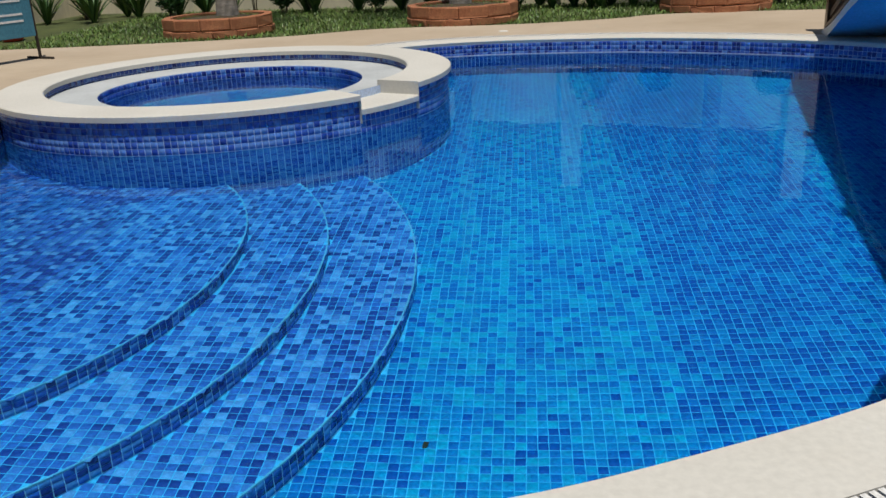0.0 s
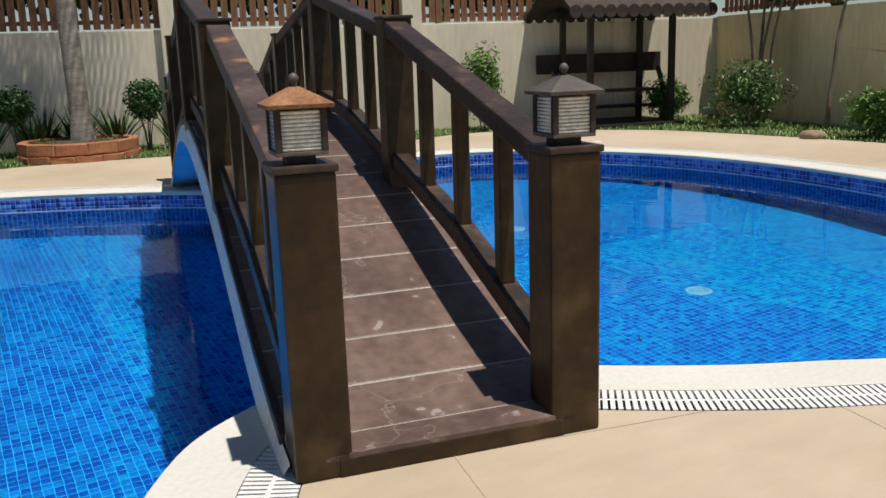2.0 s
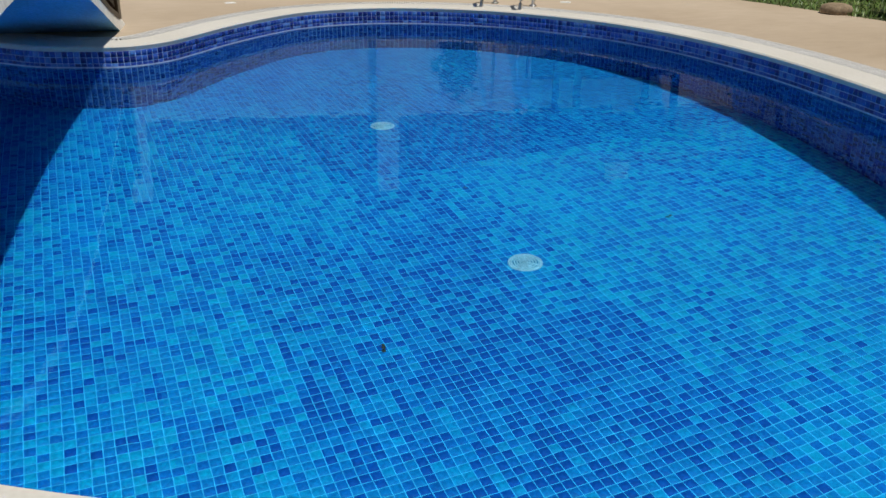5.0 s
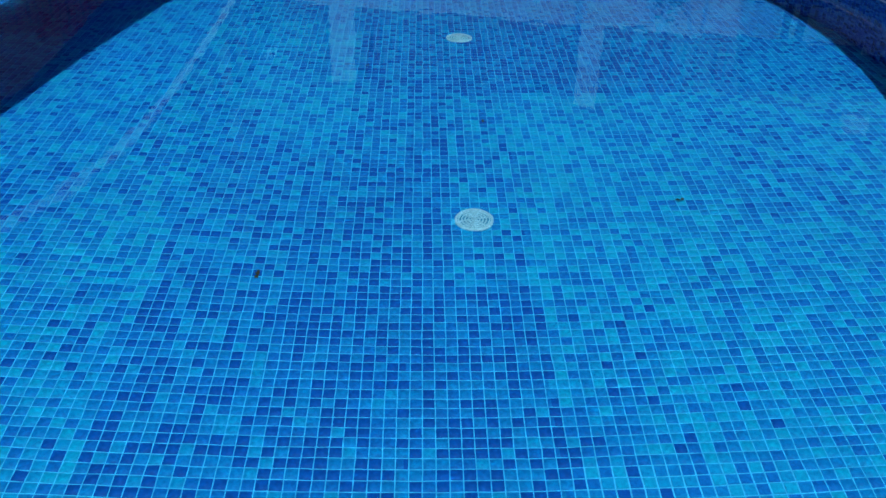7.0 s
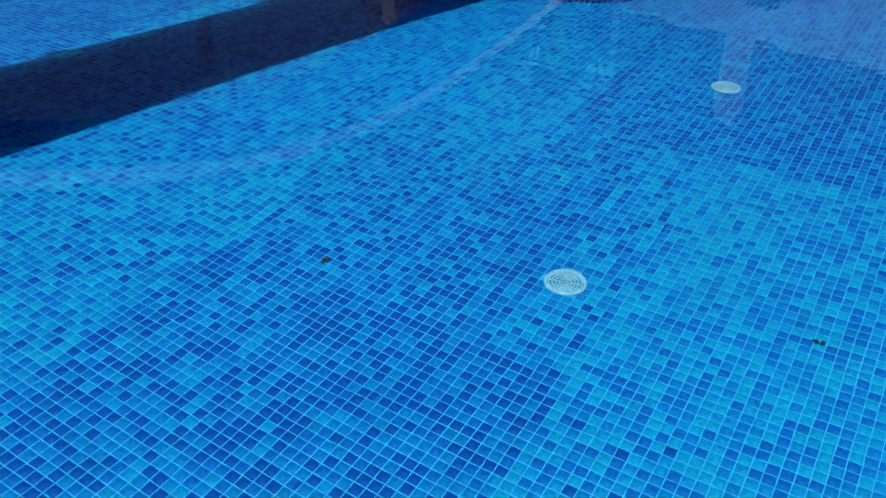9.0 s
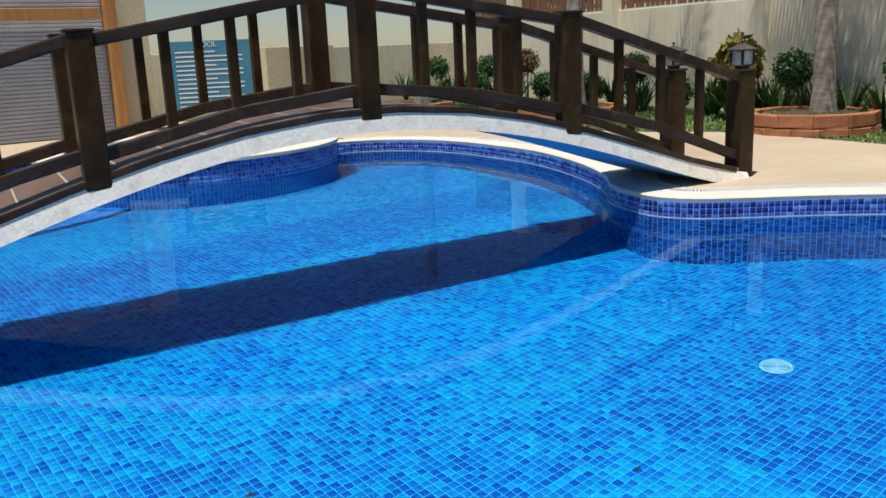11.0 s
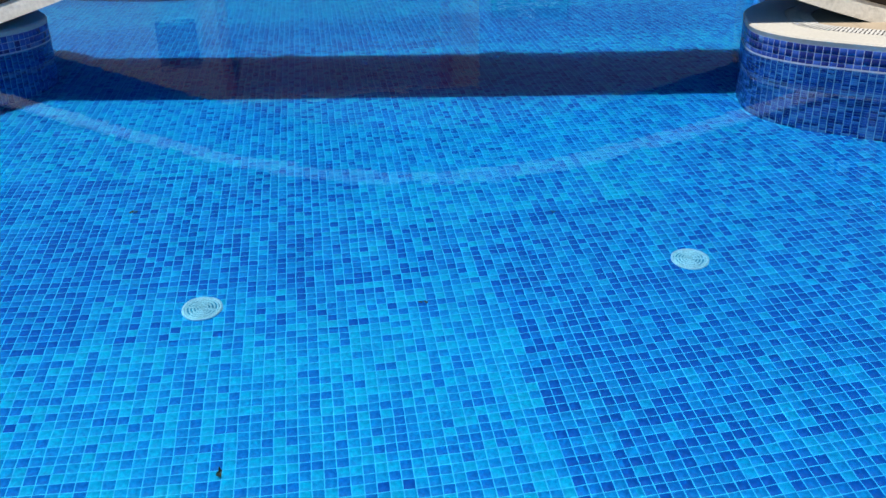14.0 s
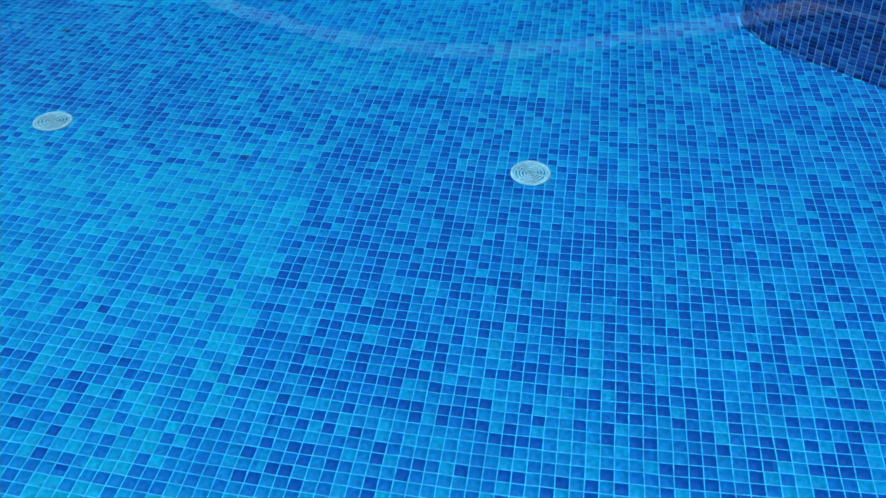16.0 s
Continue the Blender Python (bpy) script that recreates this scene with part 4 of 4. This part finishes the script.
bb = empty("birdbath", pose(x, y, 0), "small weathered stone birdbath beside the pergola", "birdbath")
part("pedestal", lathe(bmesh.new(), [(0.14, -0.02), (0.13, 0.08), (0.08, 0.14), (0.075, 0.5), (0.10, 0.6)], 18), M_STONE, bb)
part("bowl", lathe(bmesh.new(), [(0.10, 0.6), (0.19, 0.66), (0.2, 0.69), (0.17, 0.69), (0.08, 0.66)], 20), M_STONE, bb)

# grass strips
rg = np.random.default_rng(5)
V, F = [], []
made = 0
while made < 30000:
    p = Vector((rg.uniform(-8, 15.5), rg.uniform(3.0, 19), 0))
    loc = NW.inverted() @ p
    if loc.x > -0.1 or loc.y > -0.05 or not (loc.y > -6.5 or loc.x > -3.6):
        continue
    if inside(deck_line, np.array([[p.x, p.y]]))[0]:
        continue
    made += 1
    blades(V, F, (p.x, p.y, -0.02), 1, 0.10, 0.013, rg, 0.9)
tagged(raw("grass", V, F, M_GRASS), "short green lawn grass along the walls", "grass", kind="stuff")

# foliage behind the fence
V, F = [], []
for k in range(90):
    d = k * 0.3
    x, y = wallpoint(d, -1.1 - 0.5 * rg.random())
    leaf_cloud(V, F, (x, y, 2.5 + 0.6 * rg.random()), 0.6, 70, 0.28, rg, 1.0, 0.2)
for k in range(40):
    x, y = eastpoint(k * 0.4, -1.2 - 0.5 * rg.random())
    leaf_cloud(V, F, (x, y, 2.5 + 0.6 * rg.random()), 0.6, 60, 0.28, rg, 1.0, 0.2)
tagged(raw("hedge", V, F, M_LEAF), "dense dark foliage behind the fence", "hedge", kind="stuff")

# ---- pool ladder ----
lad = empty("pool_ladder", pose(9.08, 10.85, 0, 0, 0, -52) @ Matrix.Diagonal((1, 1.05, 1.2, 1)), "polished stainless steel pool ladder handrails", "ladder")
for sx in (-0.25, 0.25):
    pts = [(sx, 0.08, -0.01), (sx, 0.07, 0.45), (sx, 0.06, 0.62), (sx, 0.02, 0.70), (sx, -0.06, 0.72), (sx, -0.13, 0.66), (sx, -0.22, 0.45), (sx, -0.29, 0.28), (sx, -0.33, 0.20), (sx, -0.32, 0.14), (sx, -0.26, 0.10), (sx, -0.3, -0.05), (sx, -0.38, -0.15), (sx, -0.40, -0.4), (sx, -0.40, -1.1)]
    sm = spline([p[1:] for p in pts], 0.03)
    part("handrail", tube(bmesh.new(), [(sx, *p) for p in sm], 0.021, 12), M_STEEL, lad)
    part("flange", lathe(bmesh.new(), [(0.045, 0.0), (0.045, 0.01), (0.03, 0.018)], 18, pose(sx, 0.08, 0)), M_STEEL, lad)
for k in range(3):
    part("rung", boxed(0, -0.40, -0.42 - 0.28 * k, 0.56, 0.08, 0.03, 0.008), M_STEEL, lad)

# skimmer plates on the deck
for x, y, a in ((10.17, 5.24, 20), (9.86, 10.9, 60), (1.91, 2.377, 2), (6.0, 12.2, 0), (-0.3, 12.55, 5)):
    pl = empty("access_cover", pose(x, y, 0, 0, 0, a), "square white plastic access cover set in the deck", "cover", "covers in the deck")
    part("lid", boxed(0, 0, 0.004, 0.105, 0.105, 0.008, 0.003), M_PLATE, pl)
    part("frame", boxed(0, 0, 0.001, 0.125, 0.125, 0.004, 0.001), M_PLATE, pl)

# saw-cut joints in the deck
V, F = [], []
tj = radians(-12)
ej, nj = np.array((math.cos(tj), math.sin(tj))), np.array((-math.sin(tj), math.cos(tj)))
for axis, cross in ((ej, nj), (nj, ej)):
    for row in np.arange(-4, 16, 1.5):
        u = np.arange(-8, 16, 0.12)
        mid = axis * (u[:, None] + 0.06) + cross * row
        ok = inside(deck_line, mid) & ~inside(hole, mid)
        for uu in u[ok]:
            p, q = axis * uu + cross * row, axis * (uu + 0.12) + cross * row
            s = cross * 0.0015
            k = len(V)
            V += [(*(p - s), 0.002), (*(q - s), 0.002), (*(q + s), 0.002), (*(p + s), 0.002)]
            F.append((k, k + 1, k + 2, k + 3))
dj = raw("deck_joint", V, F, M_CUT, deck)

# ---- pergola with a bench ----
pg = empty("pergola", pose(12.25, 13.25, 0, 0, 0, W_ANG), "small dark timber garden pergola with seats and shingle roof", "pergola")
for x in (-0.8, 0.8):
    for y in (-0.6, 0.6):
        part("post", boxed(x, y, 1.0, 0.1, 0.1, 2.04, 0.008), M_DARKWOOD, pg)
for y in (-0.62, 0.62):
    part("beam", boxed(0, y, 2.0, 2.2, 0.08, 0.12, 0.008), M_DARKWOOD, pg)
part("seat", boxed(0, 0.45, 0.30, 2.0, 0.40, 0.05, 0.006), M_DARKWOOD, pg)
part("floor", boxed(0, 0, 0.03, 2.0, 1.5, 0.06, 0.006), M_DARKWOOD, pg)
part("backrest", boxed(0, 0.70, 1.12, 2.6, 0.05, 0.36, 0.006), M_DARKWOOD, pg)
part("table", boxed(0, 0.05, 0.62, 1.5, 0.45, 0.05, 0.006), M_DARKWOOD, pg)
for x in (-0.95, 0.95):
    part("brace", beam(bmesh.new(), (x * 0.95, -0.35, 0.25), (x * 1.15, 0.4, 1.0), 0.07, 0.09), M_DARKWOOD, pg)
for sg in (-1, 1):
    part("roof_slope", boxed(0, 0, 0, 2.7, 1.25, 0.06, 0.008), M_SHINGLE, pg).matrix_basis = pose(0, sg * 0.52, 2.3, -sg * 30, 0, 0)
for k in range(13):
    for sg in (-1, 1):
        o = part("eave_tile", lathe(bmesh.new(), [(0.11, 0), (0.11, 0.03)], 14), M_SHINGLE, pg)
        o.matrix_basis = pose(-1.3 + k * 0.215, sg * 1.07, 2.0, 90, 0, 0)

# ---- house side ----
hs = empty("house", pose(-7.4, 6.5, 0), "tan plastered house front with grey roller shutter and timber posts", "house", kind="structure")
part("wall", boxed(-0.2, -1.6, 1.6, 0.3, 9.6, 3.2, 0.01), M_TAN, hs)
for k in range(44):
    part("shutter_slat", boxed(0.0, 0.2, 0.05 + k * 0.07, 0.05, 4.3, 0.064, 0.012), M_SHUTTER, hs)
for y in (-2.0, 2.45):
    part("timber_post", boxed(0.15, y, 1.5, 0.2, 0.2, 3.0, 0.01), M_TIMBER, hs)
part("timber_beam", boxed(0.15, 0.2, 2.2, 0.18, 4.1, 0.2, 0.01), M_TIMBER, hs)
win = part("window", boxed(-0.03, -2.95, 1.95, 0.06, 0.78, 0.92, 0.008), M_FENCE, hs, "brown timber louvre window")
for k in range(9):
    part("louvre", boxed(0.012, -2.95, 1.56 + k * 0.097, 0.03, 0.66, 0.07, 0.006), M_FENCE, win)
part("cabinet_wall", boxed(-1.6, 7.2, 0.75, 0.6, 1.8, 1.5, 0.012), M_TAN, hs)

for k, (x, y) in enumerate(((-7.05, 3.1), (-6.95, 3.45), (-7.1, 3.8), (-7.0, 2.7))):
    blade_plant(x, y, 0, 30, 0.95, 0.05, M_GRASS, 120 + k, "clump of light green strap leaves by the house wall")
V, F = [], []
for _ in range(1500):
    blades(V, F, (rg.uniform(-7.2, -6.5), rg.uniform(1.6, 4.2), -0.005), 1, 0.10, 0.013, rg, 0.9)
tagged(raw("grass_strip", V, F, M_GRASS), "short green grass along the house wall", "grass", kind="stuff")

# rules banner
bn = empty("rules_banner", pose(-6.75, 10.6, 0, 0, 0, 68), "teal printed pool rules banner on a metal frame", "banner")
part("cloth", boxed(0, 0, 0.98, 1.5, 0.012, 1.35, 0.004), M_SIGN, bn)
for x in (-0.77, 0.77):
    part("upright", boxed(x, 0.02, 0.85, 0.03, 0.03, 1.74, 0.003), M_DARKWOOD, bn)
    part("foot", boxed(x, 0.02, 0.015, 0.03, 0.5, 0.03, 0.003), M_DARKWOOD, bn)
for k in range(13):
    wd = 1.25 * (1 if k % 3 else 0.6)
    part("text_bar", boxed(-0.65 + wd / 2, -0.009, 1.45 - k * 0.085, wd, 0.004, 0.026, 0), M_WHITE, bn)
cu = bpy.data.curves.new("heading", "FONT")
cu.body, cu.size, cu.align_x, cu.extrude = "POOL", 0.14, "CENTER", 0.002
tx = new("heading", cu)
tx.parent = bn
tx.matrix_basis = pose(-0.05, -0.01, 1.54, 90, 0, 0)
tx.data.materials.append(M_WHITE)

# fire extinguisher
fx = empty("gas_cylinder", pose(-8.45, 14.03, 0) @ Matrix.Diagonal((1.7, 1.7, 1.48, 1)), "red steel cylinder standing by the planter", "cylinder")
part("body", lathe(bmesh.new(), [(0.09, 0.0), (0.10, 0.02), (0.10, 0.72), (0.085, 0.8), (0.05, 0.86), (0.03, 0.9), (0.03, 0.95)], 22), M_RED, fx)
part("valve", boxed(0, 0, 0.98, 0.09, 0.04, 0.06, 0.008), M_DARKWOOD, fx)

# ---- single floor tiles that the walk passes nearest ----
tb = bmesh.new()
box(tb, 0, 0, 0, TILE * 0.92, TILE * 0.92, 0.006, 0)
for vtx in tb.verts:
    if vtx.co.z > 0:
        vtx.co.x *= 0.93
        vtx.co.y *= 0.93
tile_one = bpy.data.meshes.new("tile")
tb.to_mesh(tile_one)
tb.free()
tile_one.materials.append(M_TILE_ONE)
for p in NEAR_TILES:
    o = new("tile", tile_one)
    o.parent = pool
    o.matrix_basis = pose(p[0], p[1], Z_FLOOR, 0, 0, random.uniform(-0.7, 0.7))

ww = part("wall_west", boxed(0, 0, 0.7, 0.2, 14, 1.5, 0.01), M_WALL)
ww.matrix_basis = pose(-10.2, 15.0, 0)
tagged(ww, "cream plastered garden wall", "wall", kind="structure")

# fallen leaves on the pool floor
for k, (x, y) in enumerate([(7.70, 5.74), (5.45, 5.08), (6.64, 6.74), (5.84, 7.65), (-0.48, 3.49)]):
    rl = np.random.default_rng(k)
    V, F = [], []
    leaf_cloud(V, F, (0, 0, 0.012), 0.008, 3, 0.03, rl, 0.2)
    o = raw("fallen_leaf", V, F, M_DEAD)
    o.matrix_basis = pose(x, y, Z_FLOOR + 0.004)
    tagged(o, "small dead brown leaf sunk on the pool floor", "leaf", "fallen leaves")
